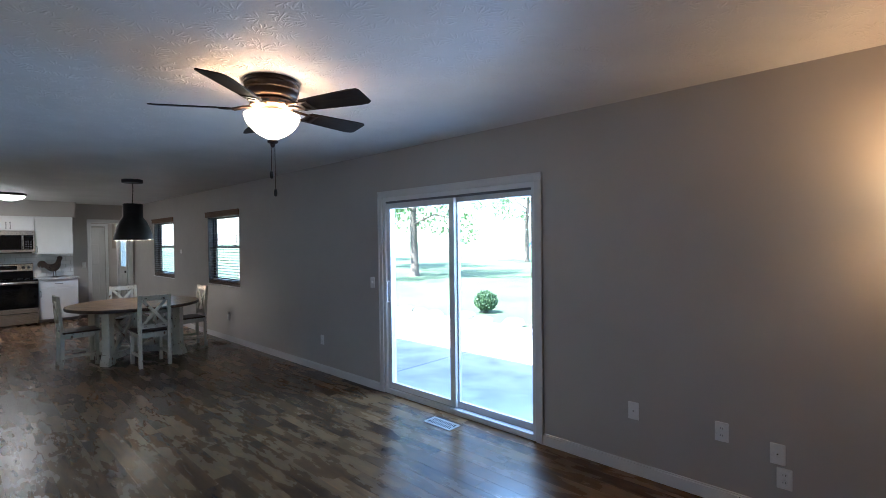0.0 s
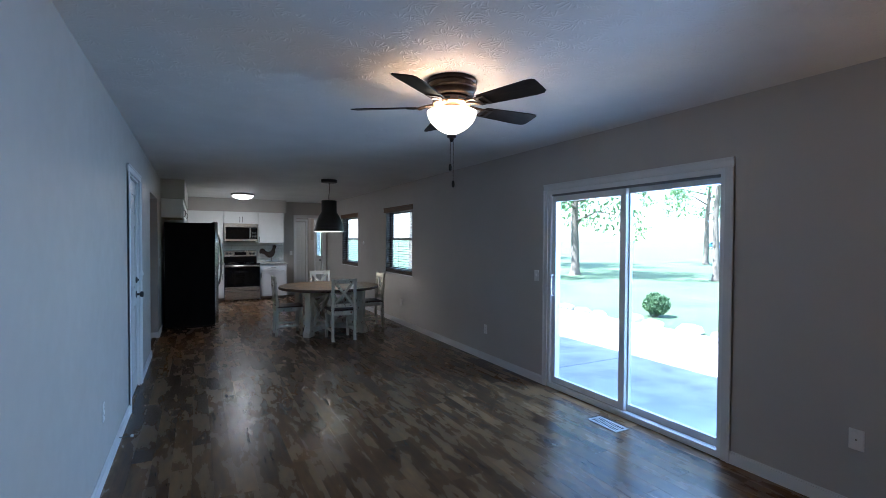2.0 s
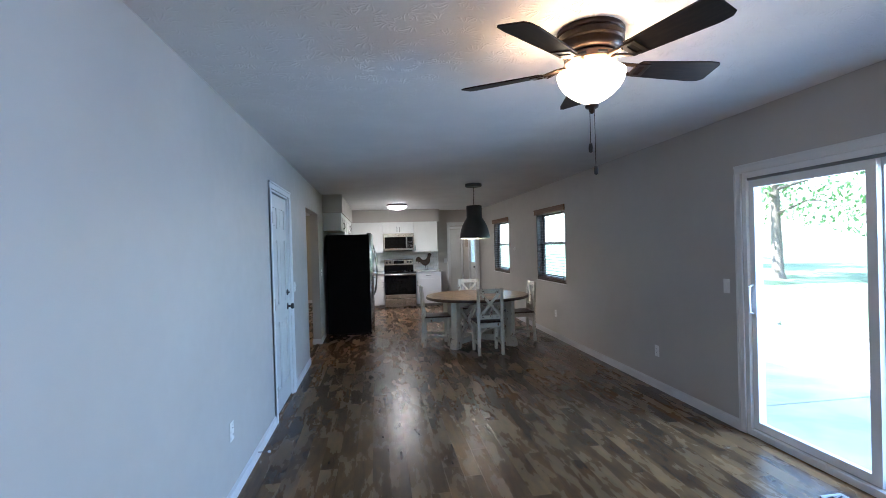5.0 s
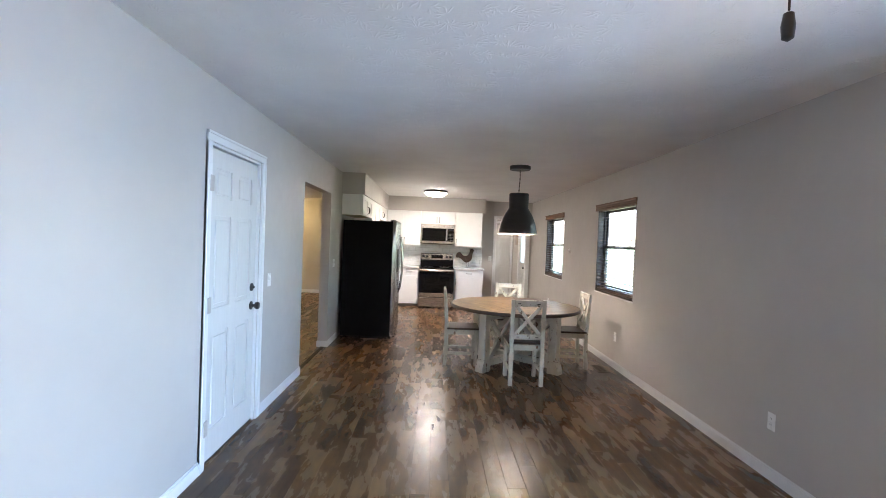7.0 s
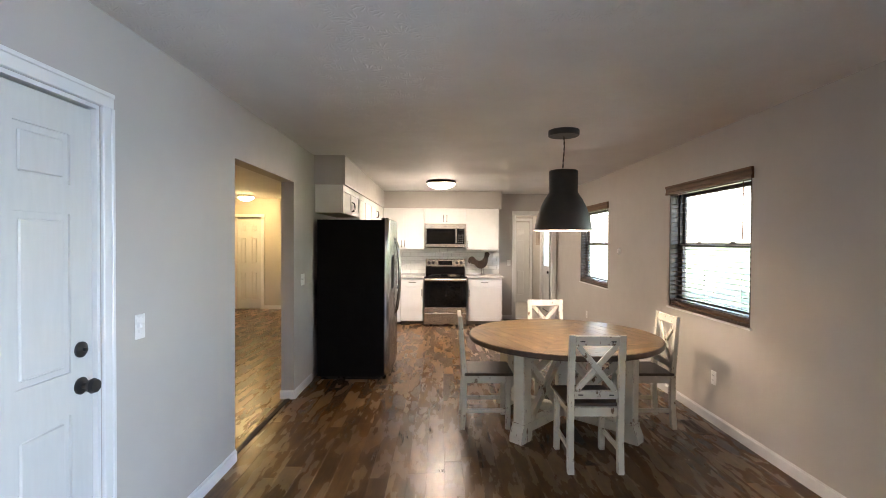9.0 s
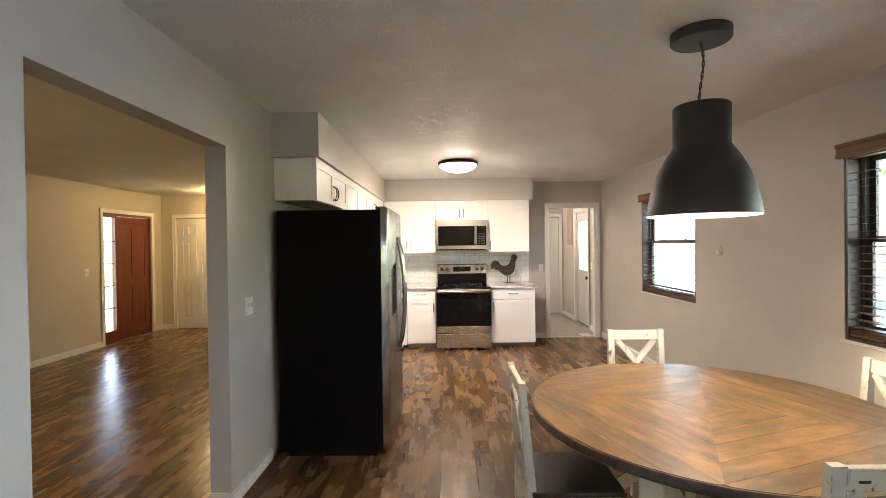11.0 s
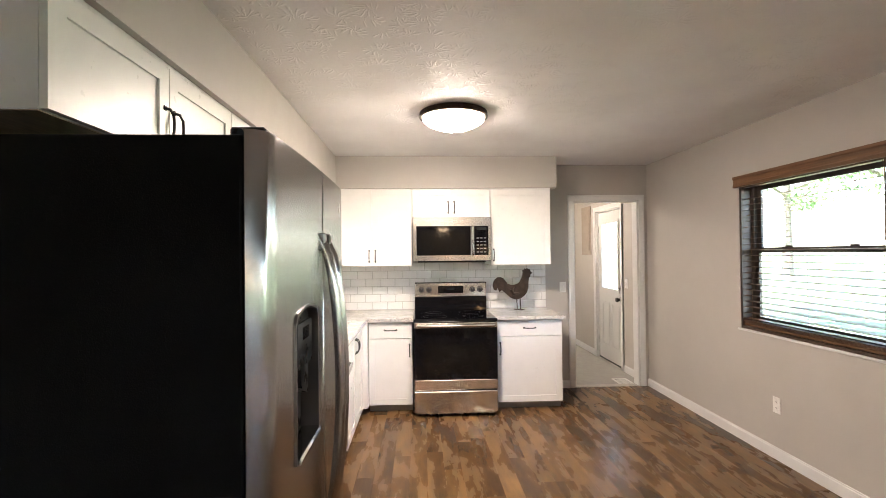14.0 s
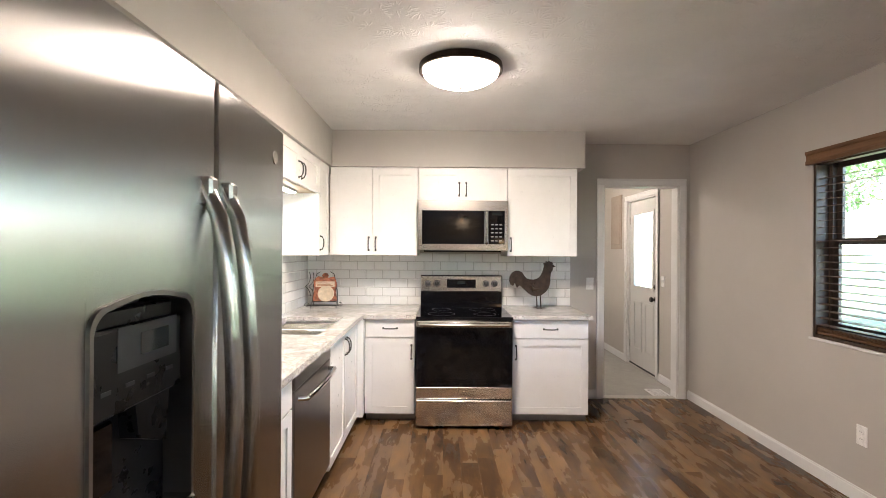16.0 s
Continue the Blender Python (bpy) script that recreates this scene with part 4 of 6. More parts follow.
point_lamp("floor_lamp_bulb", (0.66, 2.92, 1.93), 0.55, (1.0, 0.5, 0.18), 0.04)

# ---------------------------------------------------------------- dining table, chairs, pendant
TC = (-7.2, 1.885)
TZ = 0.73
tab = thing("dining_table", pose(TC[0], TC[1], 0), "round brown plank dining table on a worn white trestle base", "dining table")
R = 0.785
part("rim", lathe([(R - 0.03, TZ - 0.003), (R - 0.004, TZ - 0.002), (R, TZ - 0.008), (R, TZ - 0.034), (R - 0.006, TZ - 0.04), (0, TZ - 0.04)], 72), TABLE_EDGE, tab, "dark wooden table edge", smooth=True)


def board(d0, d1, r):
    side = []
    for i in range(7):
        u = d0 + (d1 - d0) * i / 6
        v = min(u, math.sqrt(max(r * r - u * u, 0)))
        side.append((u, v))
    pts = side + [(u, -v) for u, v in side[::-1]]
    out = []
    for q in pts:
        if not out or (abs(out[-1][0] - q[0]) + abs(out[-1][1] - q[1])) > 1e-4:
            out.append(q)
    if abs(out[0][0] - out[-1][0]) + abs(out[0][1] - out[-1][1]) < 1e-4:
        out.pop()
    return prism(out, TZ - 0.0385, TZ)


widths = [0.0, 0.11, 0.215, 0.32, 0.43, 0.54, 0.65, R - 0.012]
firsts = []
for q in range(4):
    for i in range(7):
        d0, d1 = widths[i] + 0.0006, widths[i + 1] - 0.0006
        turn = pose(0, 0, 0, 0, 0, 20 + 90 * q)
        if q == 0:
            firsts.append(part("board", board(d0, d1, R - 0.012), TABLE, tab, m=turn))
        else:
            again(firsts[i], turn)
part("under_frame", lathe([(0, TZ - 0.041), (0.5, TZ - 0.041), (0.5, TZ - 0.06), (0, TZ - 0.06)], 32), WORN, tab)
PD = 0.415
leg_bm = bmesh.new()
box(leg_bm, -0.05, 0.05, -0.05, 0.05, 0.13, TZ - 0.062, 0.008)
prof = [(0.055, 0.14), (0.055, 0.12), (0.085, 0.045), (0.085, 0.0), (-0.055, 0.0), (-0.055, 0.14)]
prism([(x, z) for x, z in prof], -0.055, 0.055, leg_bm, pose(0, 0, 0, 90))
first_leg = None
for k in range(4):
    a = 45 + 90 * k
    m = pose(PD * math.sqrt(2) * math.cos(radians(a)) * 0.98, PD * math.sqrt(2) * math.sin(radians(a)) * 0.98, 0, 0, 0, a)
    first_leg = part("leg", leg_bm, WORN, tab, "worn white trestle leg with flared foot", m) if k == 0 else again(first_leg, m) and first_leg
DR = PD * math.sqrt(2) * 0.98
for a in (45, 135):
    m = pose(0, 0, 0, 0, 0, a)
    lift = 0.0 if a == 45 else 0.004
    part("stretcher", cube(-DR + 0.04, DR - 0.04, -0.035, 0.035, 0.05 + lift, 0.13 + lift, 0.006), WORN, tab, m=m)
    part("top_rail", cube(-DR + 0.04, DR - 0.04, -0.035, 0.035, TZ - 0.145 + lift, TZ - 0.066 + lift, 0.006), WORN, tab, m=m)
    for s in (-1, 1):
        for z0, z1 in ((0.13, TZ - 0.14), (TZ - 0.14, 0.13)):
            ang = math.degrees(math.atan2(z1 - z0, (DR - 0.1) * 1.0))
            ln = math.hypot(z1 - z0, DR - 0.1)
            off = 0.012 if z0 > z1 else -0.012
            part("brace", cube(0, ln, -0.022 + off, 0.022 + off, -0.028, 0.028, 0.004), WORN, tab, m=m @ pose(s * 0.03, 0, z0, 0, 0, 0 if s > 0 else 180) @ pose(0, 0, 0, 0, -ang, 0))
part("column", cube(-0.05, 0.05, -0.05, 0.05, 0.12, TZ - 0.06, 0.006), WORN, tab)


def chair():
    """Seat towards local +y, backrest at local y = -0.2."""
    ob = thing("dining_chair", pose(0, 0, 0), "worn white X-back dining chair with a dark wooden seat", "chair", "chairs round the dining table")
    w, d, sh, top = 0.365, 0.39, 0.455, 0.905
    seat = part("seat", cube(-w / 2 - 0.012, w / 2 + 0.012, -d / 2 + 0.02, d / 2 + 0.02, sh - 0.022, sh, 0.007, 2), SEAT, ob, "dark-stained wooden seat")
    for sx in (-1, 1):
        x = sx * (w / 2 - 0.02)
        part("front_leg", cube(x - 0.02, x + 0.02, d / 2 - 0.04, d / 2, 0, sh - 0.023, 0.004), WORN, ob)
        bm = bmesh.new()
        side = [(-0.035, 0.0), (0.005, 0.0), (0.02, 0.2), (0.02, sh), (-0.02, top), (-0.048, top), (-0.02, sh), (-0.02, 0.2)]
        prism([(-d / 2 + 0.02 + y, z) for y, z in side], -0.02, 0.02, bm, Matrix(((0, 0, 1, x), (1, 0, 0, 0), (0, 1, 0, 0), (0, 0, 0, 1))))
        part("back_post", bm, WORN, ob)
        part("side_rail", cube(x - 0.012, x + 0.012, -d / 2 + 0.038, d / 2 - 0.038, sh - 0.085, sh - 0.024, 0.003), WORN, ob)
        part("stretcher", cube(x - 0.01, x + 0.01, -d / 2 + 0.038, d / 2 - 0.038, 0.13, 0.165, 0.003), WORN, ob)
    xx = w / 2 - 0.042
    part("front_rail", cube(-xx, xx, d / 2 - 0.034, d / 2 - 0.012, sh - 0.085, sh - 0.024, 0.003), WORN, ob)
    part("back_rail", cube(-xx, xx, -d / 2 + 0.006, -d / 2 + 0.03, sh - 0.085, sh - 0.024, 0.003), WORN, ob)
    lean = math.degrees(math.atan2(0.04, top - sh))
    hh = top - sh
    back = part("top_rail", cube(-xx - 0.002, xx + 0.002, -0.013, 0.013, hh - 0.066, hh - 0.003, 0.003), WORN, ob, m=pose(0, -d / 2 + 0.022, sh, lean))
    part("lower_rail", cube(-xx - 0.002, xx + 0.002, -0.012, 0.012, 0.03, 0.085, 0.003), WORN, ob, m=pose(0, -d / 2 + 0.022, sh, lean))
    z0, z1 = 0.085, hh - 0.066
    ang, ln = math.degrees(math.atan2(z1 - z0, 2 * xx - 0.03)), math.hypot(z1 - z0, 2 * xx - 0.03)
    for s in (-1, 1):
        part("cross_slat", cube(-ln / 2, ln / 2, -0.009 + 0.003 * s, 0.009 + 0.003 * s, -0.019, 0.019, 0.003), WORN, back, m=pose(0, 0, (z0 + z1) / 2, 0, -ang * s, 0))
    for x in (-0.1, 0.1):
        part("bolt_slot", cube(x - 0.016, x + 0.016, -0.0145, -0.0125, hh - 0.041, hh - 0.033, 0.0008), BLACK, back, "dark slot over a bolt")
        part("bolt_slot", cube(x - 0.016, x + 0.016, -0.0135, -0.0115, 0.054, 0.062, 0.0008), BLACK, back, "dark slot over a bolt")
    return ob


c1 = chair()
c1.matrix_basis = pose(-6.475, 1.868, 0, 0, 0, 90)
tagged(c1, "worn white X-back dining chair facing the kitchen")
c2 = copy_thing(c1, pose(-7.17, 1.225, 0, 0, 0, 0))
c3 = copy_thing(c1, pose(-7.19, 2.555, 0, 0, 0, 180))
c4 = copy_thing(c1, pose(-7.96, 1.95, 0, 0, 0, -90))
tagged(c2, "worn white X-back dining chair on the side of the kitchen aisle")
tagged(c3, "worn white X-back dining chair beside the window wall")
tagged(c4, "worn white X-back dining chair between table and kitchen")

PX, PY = -7.22, 1.885
pn = thing("pendant_lamp", pose(PX, PY, H), "matt black bell pendant lamp with a white inside", "pendant lamp")
part("canopy", lathe([(0, 0), (0.128, 0), (0.128, -0.04), (0.122, -0.046), (0, -0.046)], 40), MATT_BLACK, pn, smooth=True)
twist = bmesh.new()
for ph0 in (0, math.pi):
    tube([(0.004 * math.cos(ph0 + i * 0.9) + 0.02 * math.sin(i / 4.5), 0.004 * math.sin(ph0 + i * 0.9), -0.046 - i * 0.013) for i in range(23)], 0.0035, 6, twist)
part("cord", twist, MATT_BLACK, pn, "twisted black cord", smooth=True)
part("socket", lathe([(0, -0.33), (0.03, -0.335), (0.034, -0.36), (0, -0.37)], 20), MATT_BLACK, pn, smooth=True)
outer = [(0, -0.335), (0.115, -0.337), (0.12, -0.345), (0.12, -0.52), (0.128, -0.535), (0.155, -0.575), (0.19, -0.645), (0.215, -0.72), (0.23, -0.79), (0.237, -0.835), (0.236, -0.84)]
shade = part("shade", lathe(outer, 56), MATT_BLACK, pn, "matt black bell shade", smooth=True)
part("liner", lathe([(max(0, r - 0.005), z - 0.004 if r < 0.2 else z) for r, z in outer], 56), LINER, shade, "white enamel inside", smooth=True)
part("bulb", lathe([(0, -0.44), (0.018, -0.45), (0.02, -0.48), (0.045, -0.53), (0.05, -0.56), (0.035, -0.6), (0, -0.615)], 24), BULB, pn, "lit bulb", smooth=True)
point_lamp("pendant_bulb", (PX, PY, H - 0.68), 2.0, SOFT, 0.045)

# ---------------------------------------------------------------- lamps on the ceilings


def dome_lamp(x, y, r, glow, label, rim=BRONZE):
    ob = thing("ceiling_light", pose(x, y, H), label, "ceiling light")
    part("rim", lathe([(0, 0), (r - 0.004, 0), (r + 0.008, -0.008), (r + 0.010, -0.040), (r + 0.004, -0.045), (r - 0.012, -0.043)], 48), rim, ob, smooth=True)
    part("diffuser", lathe([(r - 0.012, -0.041), (r * 0.92, -0.060), (r * 0.75, -0.086), (r * 0.5, -0.108), (r * 0.25, -0.121), (0, -0.125)], 48), glow, ob, "frosted dome, lit", smooth=True)
    part("knob", lathe([(0, -0.123), (0.008, -0.126), (0.006, -0.138), (0, -0.140)], 14), CHROME, ob, smooth=True)
    return ob


dome_lamp(-10.50, 0.852, 0.222, DOME, "flush round ceiling light with a dark rim, lit")
down = bpy.data.lights.new("kitchen_light", "AREA")
down.shape, down.size, down.energy, down.color = "DISK", 0.34, 1.5, (1.0, 0.90, 0.74)
new("kitchen_light", down).matrix_basis = pose(-10.50, 0.852, H - 0.145)
dome_lamp(-12.9, -3.15, 0.16, HALL_DOME, "small flush round hall light, lit", CHROME)
dome_lamp(-7.5, -2.8, 0.16, HALL_DOME, "small flush round hall light near the opening, lit", CHROME)
dome_lamp(-13.7, 2.2, 0.15, SMALL_DOME, "small flush round mudroom light, lit", CHROME)

# ---------------------------------------------------------------- kitchen
CT = 0.884          # worktop height
FX = -11.735        # base cabinet faces, back run
FY = 0.085          # base cabinet faces, left run


def bar_pull(parent, x, z, length, upright=True):
    """A black arched pull; front is local -y."""
    h = length / 2
    if upright:
        pts = [(x, 0.0, z - h), (x, -0.02, z - h + 0.006), (x, -0.03, z - h * 0.5), (x, -0.032, z), (x, -0.03, z + h * 0.5), (x, -0.02, z + h - 0.006), (x, 0.0, z + h)]
    else:
        pts = [(x - h, 0.0, z), (x - h + 0.006, -0.02, z), (x - h * 0.5, -0.03, z), (x, -0.032, z), (x + h * 0.5, -0.03, z), (x + h - 0.006, -0.02, z), (x + h, 0.0, z)]
    bm = tube(pts, 0.0048, 8)
    for e in (pts[0], pts[-1]):
        box(bm, e[0] - 0.008, e[0] + 0.008, -0.005, 0.0, e[2] - 0.008, e[2] + 0.008, 0.002)
    return part("handle", bm, BLACK, parent, "black arched pull", smooth=True)


def shaker(parent, name, x0, x1, z0, z1, rail=0.057, flat=False):
    if flat:
        return part(name, cube(x0, x1, 0, 0.019, z0, z1, 0.002), CAB, parent)
    d = part(name, pierced("y", x0, x1, z0, z1, 0, 0.019, [(x0 + rail, x1 - rail, z0 + rail, z1 - rail)]), CAB, parent)
    part("panel", cube(x0 + rail - 0.004, x1 - rail + 0.004, 0.008, 0.016, z0 + rail - 0.004, z1 - rail + 0.004), CAB, d)
    return d


def wall_cabinet(m, w, z0, z1, depth, doors, label, pulls):
    """doors: the widths' edges; pulls: for each door the side of its handle (l or r)."""
    ob = thing("wall_cabinet", m, label, "cabinet", "white wall cabinets")
    part("body", cube(0.001, w - 0.001, 0.021, depth, z0 + 0.002, z1, 0.001), CAB, ob)
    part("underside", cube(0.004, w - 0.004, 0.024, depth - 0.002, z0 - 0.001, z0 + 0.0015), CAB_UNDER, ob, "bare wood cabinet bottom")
    for (a, b), s in zip(zip(doors, doors[1:]), pulls):
        d = shaker(ob, "door", a + 0.002, b - 0.002, z0 + 0.003, z1 - 0.012)
        if s:
            bar_pull(d, (a + 0.03) if s == "l" else (b - 0.03), z0 + 0.1, 0.11)
    part("top_rail", cube(0.001, w - 0.001, 0.0, 0.02, z1 - 0.0115, z1), CAB, ob)
    return ob


UX = -11.95
back = lambda y: pose(UX, y, 0, 0, 0, 90)
wall_cabinet(back(-0.215), 0.757, 1.362, 2.124, 0.44, [0, 0.366, 0.757], "white shaker wall cabinet with two doors", "rl")
wall_cabinet(back(0.545), 0.77, 1.838, 2.124, 0.44, [0, 0.385, 0.77], "short white shaker cabinet above the microwave", "rl")
wall_cabinet(back(1.318), 0.602, 1.362, 2.124, 0.44, [0, 0.602], "white shaker wall cabinet with one door", "l")
UY = -0.222
left = lambda x: pose(x, UY, 0, 0, 0, 180)
wall_cabinet(left(-8.43), 1.035, 1.815, 2.124, 0.308, [0, 0.5175, 1.035], "short white shaker cabinet above the refrigerator", "rl")
wall_cabinet(left(-9.47), 1.14, 1.362, 2.124, 0.308, [0, 0.57, 1.14], "white shaker wall cabinet beside the refrigerator", "rl")
wall_cabinet(left(-10.615), 1.0, 1.855, 2.124, 0.308, [0, 0.5, 1.0], "short white shaker cabinet above the sink", "rl")
wall_cabinet(left(-11.62), 0.325, 1.362, 2.124, 0.308, [0, 0.325], "narrow white corner wall cabinet", "l")
ul = thing("undercabinet_light", pose(-11.1, -0.36, 1.853), "slim lit strip light under the cabinet", "strip light")
part("housing", cube(-0.3, 0.3, -0.03, 0.03, -0.02, 0, 0.003), PLATE, ul)
part("diffuser", cube(-0.29, 0.29, -0.025, 0.025, -0.024, -0.0205), CAN_LIGHT, ul, "lit diffuser")


def base_cabinet(m, w, label, drawer, doors, pulls, depth=0.60, well=None):
    ob = thing("base_cabinet", m, label, "cabinet", "white base cabinets")
    top = CT - 0.034
    if well:
        part("body", cube(0.001, w - 0.001, 0.021, depth, 0.068, 0.60, 0.001), CAB, ob)
        part("upper_body", pierced("z", 0.001, w - 0.001, 0.021, depth, 0.6005, top, [well]), CAB, ob)
    else:
        part("body", cube(0.001, w - 0.001, 0.021, depth, 0.068, top, 0.001), CAB, ob)
    part("toe_kick", cube(0.001, w - 0.001, 0.07, 0.09, 0.0, 0.0675), KICK, ob, "grey toe kick")
    z1 = top - 0.006
    if drawer:
        d = shaker(ob, "drawer", 0.004, w - 0.004, top - 0.155, z1, flat=True)
        bar_pull(d, w / 2, top - 0.08, 0.11, False)
        z1 = top - 0.162
    for (a, b), s in zip(zip(doors, doors[1:]), pulls):
        d = shaker(ob, "door", a + 0.003, b - 0.003, 0.074, z1)
        if s:
            bar_pull(d, (a + 0.03) if s == "l" else (b - 0.03), z1 - 0.11, 0.11)
    return ob


base_cabinet(pose(FX, 0.13, 0, 0, 0, 90), 0.41, "white shaker base cabinet with drawer and door", True, [0, 0.41], "r")
base_cabinet(pose(FX, 1.335, 0, 0, 0, 90), 0.625, "white shaker base cabinet with a wide drawer", True, [0, 0.625], "l")
base_cabinet(pose(-10.725, FY, 0, 0, 0, 180), 0.93, "white shaker sink cabinet with two doors", False, [0, 0.465, 0.93], "rl", well=(0.06, 0.85, 0.075, 0.55))
base_cabinet(pose(-9.285, FY, 0, 0, 0, 180), 0.735, "white shaker base cabinet beside the refrigerator", True, [0, 0.735], "l")
structure("cabinet_filler", cube(-11.735, -11.657, FY - 0.02, 0.128, 0.068, CT - 0.034), CAB, "white corner filler strip", "trim")

SK = (-11.56, -10.80, -0.45, -0.005)
wt = pierced("z", XW + 0.002, -9.283, YS + 0.002, 0.118, CT - 0.033, CT, [SK])
worktop = thing("worktop", pose(0, 0, 0), "speckled pale granite worktop in an L shape", "worktop")
part("long_slab", wt, GRANITE, worktop)
part("short_slab", cube(XW + 0.002, -11.70, 0.1182, 0.549, CT - 0.033, CT), GRANITE, worktop)
wt2 = thing("worktop", pose(0, 0, 0), "speckled pale granite worktop beside the range", "worktop")
part("slab", cube(XW + 0.002, -11.70, 1.322, 1.985, CT - 0.033, CT, 0.003), GRANITE, wt2)

sk = thing("kitchen_sink", pose(0, 0, CT - 0.033), "undermount double-bowl stainless sink", "sink")
mx = (SK[0] + SK[1]) / 2 - 0.02
for a, b in ((SK[0] - 0.005, mx - 0.012), (mx + 0.012, SK[1] + 0.005)):
    bm = bmesh.new()
    box(bm, a, b, SK[2] - 0.005, SK[3] + 0.005, -0.19, -0.001, 0.03, 3)
    bm.normal_update()
    bmesh.ops.delete(bm, geom=[f for f in bm.faces if f.calc_center_median().z > -0.03 and abs(f.normal.z) > 0.3], context="FACES")
    part("bowl", bm, STEEL, sk, smooth=True)
part("divider", cube(mx - 0.012, mx + 0.012, SK[2], SK[3], -0.06, -0.004, 0.004), STEEL, sk)

# refrigerator
FRX0, FRX1, FRT = -8.335, -9.275, 1.748
fr = thing("refrigerator", pose(FRX0, -0.042, 0), "side-by-side stainless refrigerator with black sides and a dispenser", "refrigerator")
fw = FRX0 - FRX1
part("body", cube(-fw, 0, -0.442, 0.285, 0.03, FRT - 0.012, 0.006, 2), FRIDGE_SIDE, fr, "black textured steel body")
part("kick_grille", cube(-fw + 0.01, -0.01, -0.4, 0.25, 0.0, 0.05), PLASTIC_BLACK, fr, "black base grille")


def fridge_front(x):
    """How far the doors' faces stand out at x; they bow gently over the whole width."""
    u = (x + fw / 2) / (fw / 2)
    return 0.350 - 0.011 * u * u


def fridge_door(x0, x1, cut=None):
    """A bowed door, x0 nearer the living area; edges rounded. cut: x and z ranges left open for the dispenser."""
    n = 60
    xs = [x0 + (x1 - x0) * i / n for i in range(n + 1)]
    if cut:
        xs = sorted(set(xs) | {cut[0], cut[1]}, reverse=True)
    prof = []
    for x in xs:
        e = min(abs(x - x0) / 0.05 if x0 == 0 else abs(x - x0) / 0.012, abs(x - x1) / 0.03 if x1 < -fw + 0.001 else abs(x - x1) / 0.012, 1.0)
        rad = 0.05 if (x0 == 0 and abs(x - x0) < 0.05) else 0.03 if (x1 < -fw + 0.001 and abs(x - x1) < 0.03) else 0.012
        prof.append((x, fridge_front(x) - rad * (1 - math.sqrt(max(0.0, 1 - (1 - e) ** 2)))))
    zs = sorted({0.055, FRT - 0.006, FRT, *((cut[2], cut[3]) if cut else ())})
    bm = bmesh.new()
    grid = [[bm.verts.new((x, y - (0.006 if z == FRT else 0), z)) for x, y in prof] for z in zs]
    for j in range(len(zs) - 1):
        for i in range(len(prof) - 1):
            xm, zm = (prof[i][0] + prof[i + 1][0]) / 2, (zs[j] + zs[j + 1]) / 2
            if cut and cut[1] < xm < cut[0] and cut[2] < zm < cut[3]:
                continue
            bm.faces.new((grid[j][i], grid[j][i + 1], grid[j + 1][i + 1], grid[j + 1][i]))
    for row, z in ((grid[0], zs[0]), (grid[-1], zs[-1])):
        a, b = bm.verts.new((x0, 0.289, z)), bm.verts.new((x1, 0.289, z))
        bm.faces.new([a, *row, b])
    for i in (0, -1):
        x = prof[i][0]
        col = [g[i] for g in grid]
        bm.faces.new([*col, bm.verts.new((x, 0.289, zs[-1])), bm.verts.new((x, 0.289, zs[0]))])
    bmesh.ops.remove_doubles(bm, verts=bm.verts, dist=1e-5)
    return bm


SPLIT = -0.50
DX0, DX1, DZ0, DZ1 = -0.166, -0.418, 0.962, 1.347
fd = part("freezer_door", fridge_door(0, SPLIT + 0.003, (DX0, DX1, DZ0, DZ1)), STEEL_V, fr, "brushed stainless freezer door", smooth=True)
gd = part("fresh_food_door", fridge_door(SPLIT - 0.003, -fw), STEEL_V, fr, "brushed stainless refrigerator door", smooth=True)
part("door_gasket", cube(-fw + 0.01, -0.008, 0.284, 0.291, 0.06, FRT - 0.015), PLASTIC_BLACK, fr)
YD = fridge_front((DX0 + DX1) / 2)
WD = DX0 - DX1


def arch(inset):
    """The dispenser's outline: square foot, rounded shoulders under a slightly bowed head."""
    a, b, z0, z1, rr = DX1 + inset, DX0 - inset, DZ0 + inset, DZ1 - inset, 0.035
    pts = [(a, z0), (b, z0)]
    for i in range(7):
        t = math.pi / 2 * i / 6
        pts.append((b - rr + rr * math.cos(t), z1 - 0.012 - rr + rr * math.sin(t)))
    for i in range(1, 8):
        u = i / 8
        pts.append((b - rr + (a - b + 2 * rr) * u, z1 - 0.012 + 0.012 * math.sin(math.pi * u)))
    for i in range(7):
        t = math.pi / 2 + math.pi / 2 * i / 6
        pts.append((a + rr + rr * math.cos(t), z1 - 0.012 - rr + rr * math.sin(t)))
    return pts


def arch_ring(i0, i1, y0, y1):
    bm = bmesh.new()
    o, n_ = arch(i0), arch(i1)
    rows = [[bm.verts.new((x, y, z)) for x, z in ring] for ring, y in ((o, y0), (o, y1), (n_, y1), (n_, y0))]
    for k in range(3):
        for i in range(len(o)):
            j = (i + 1) % len(o)
            bm.faces.new((rows[k][i], rows[k][j], rows[k + 1][j], rows[k + 1][i]))
    return bm


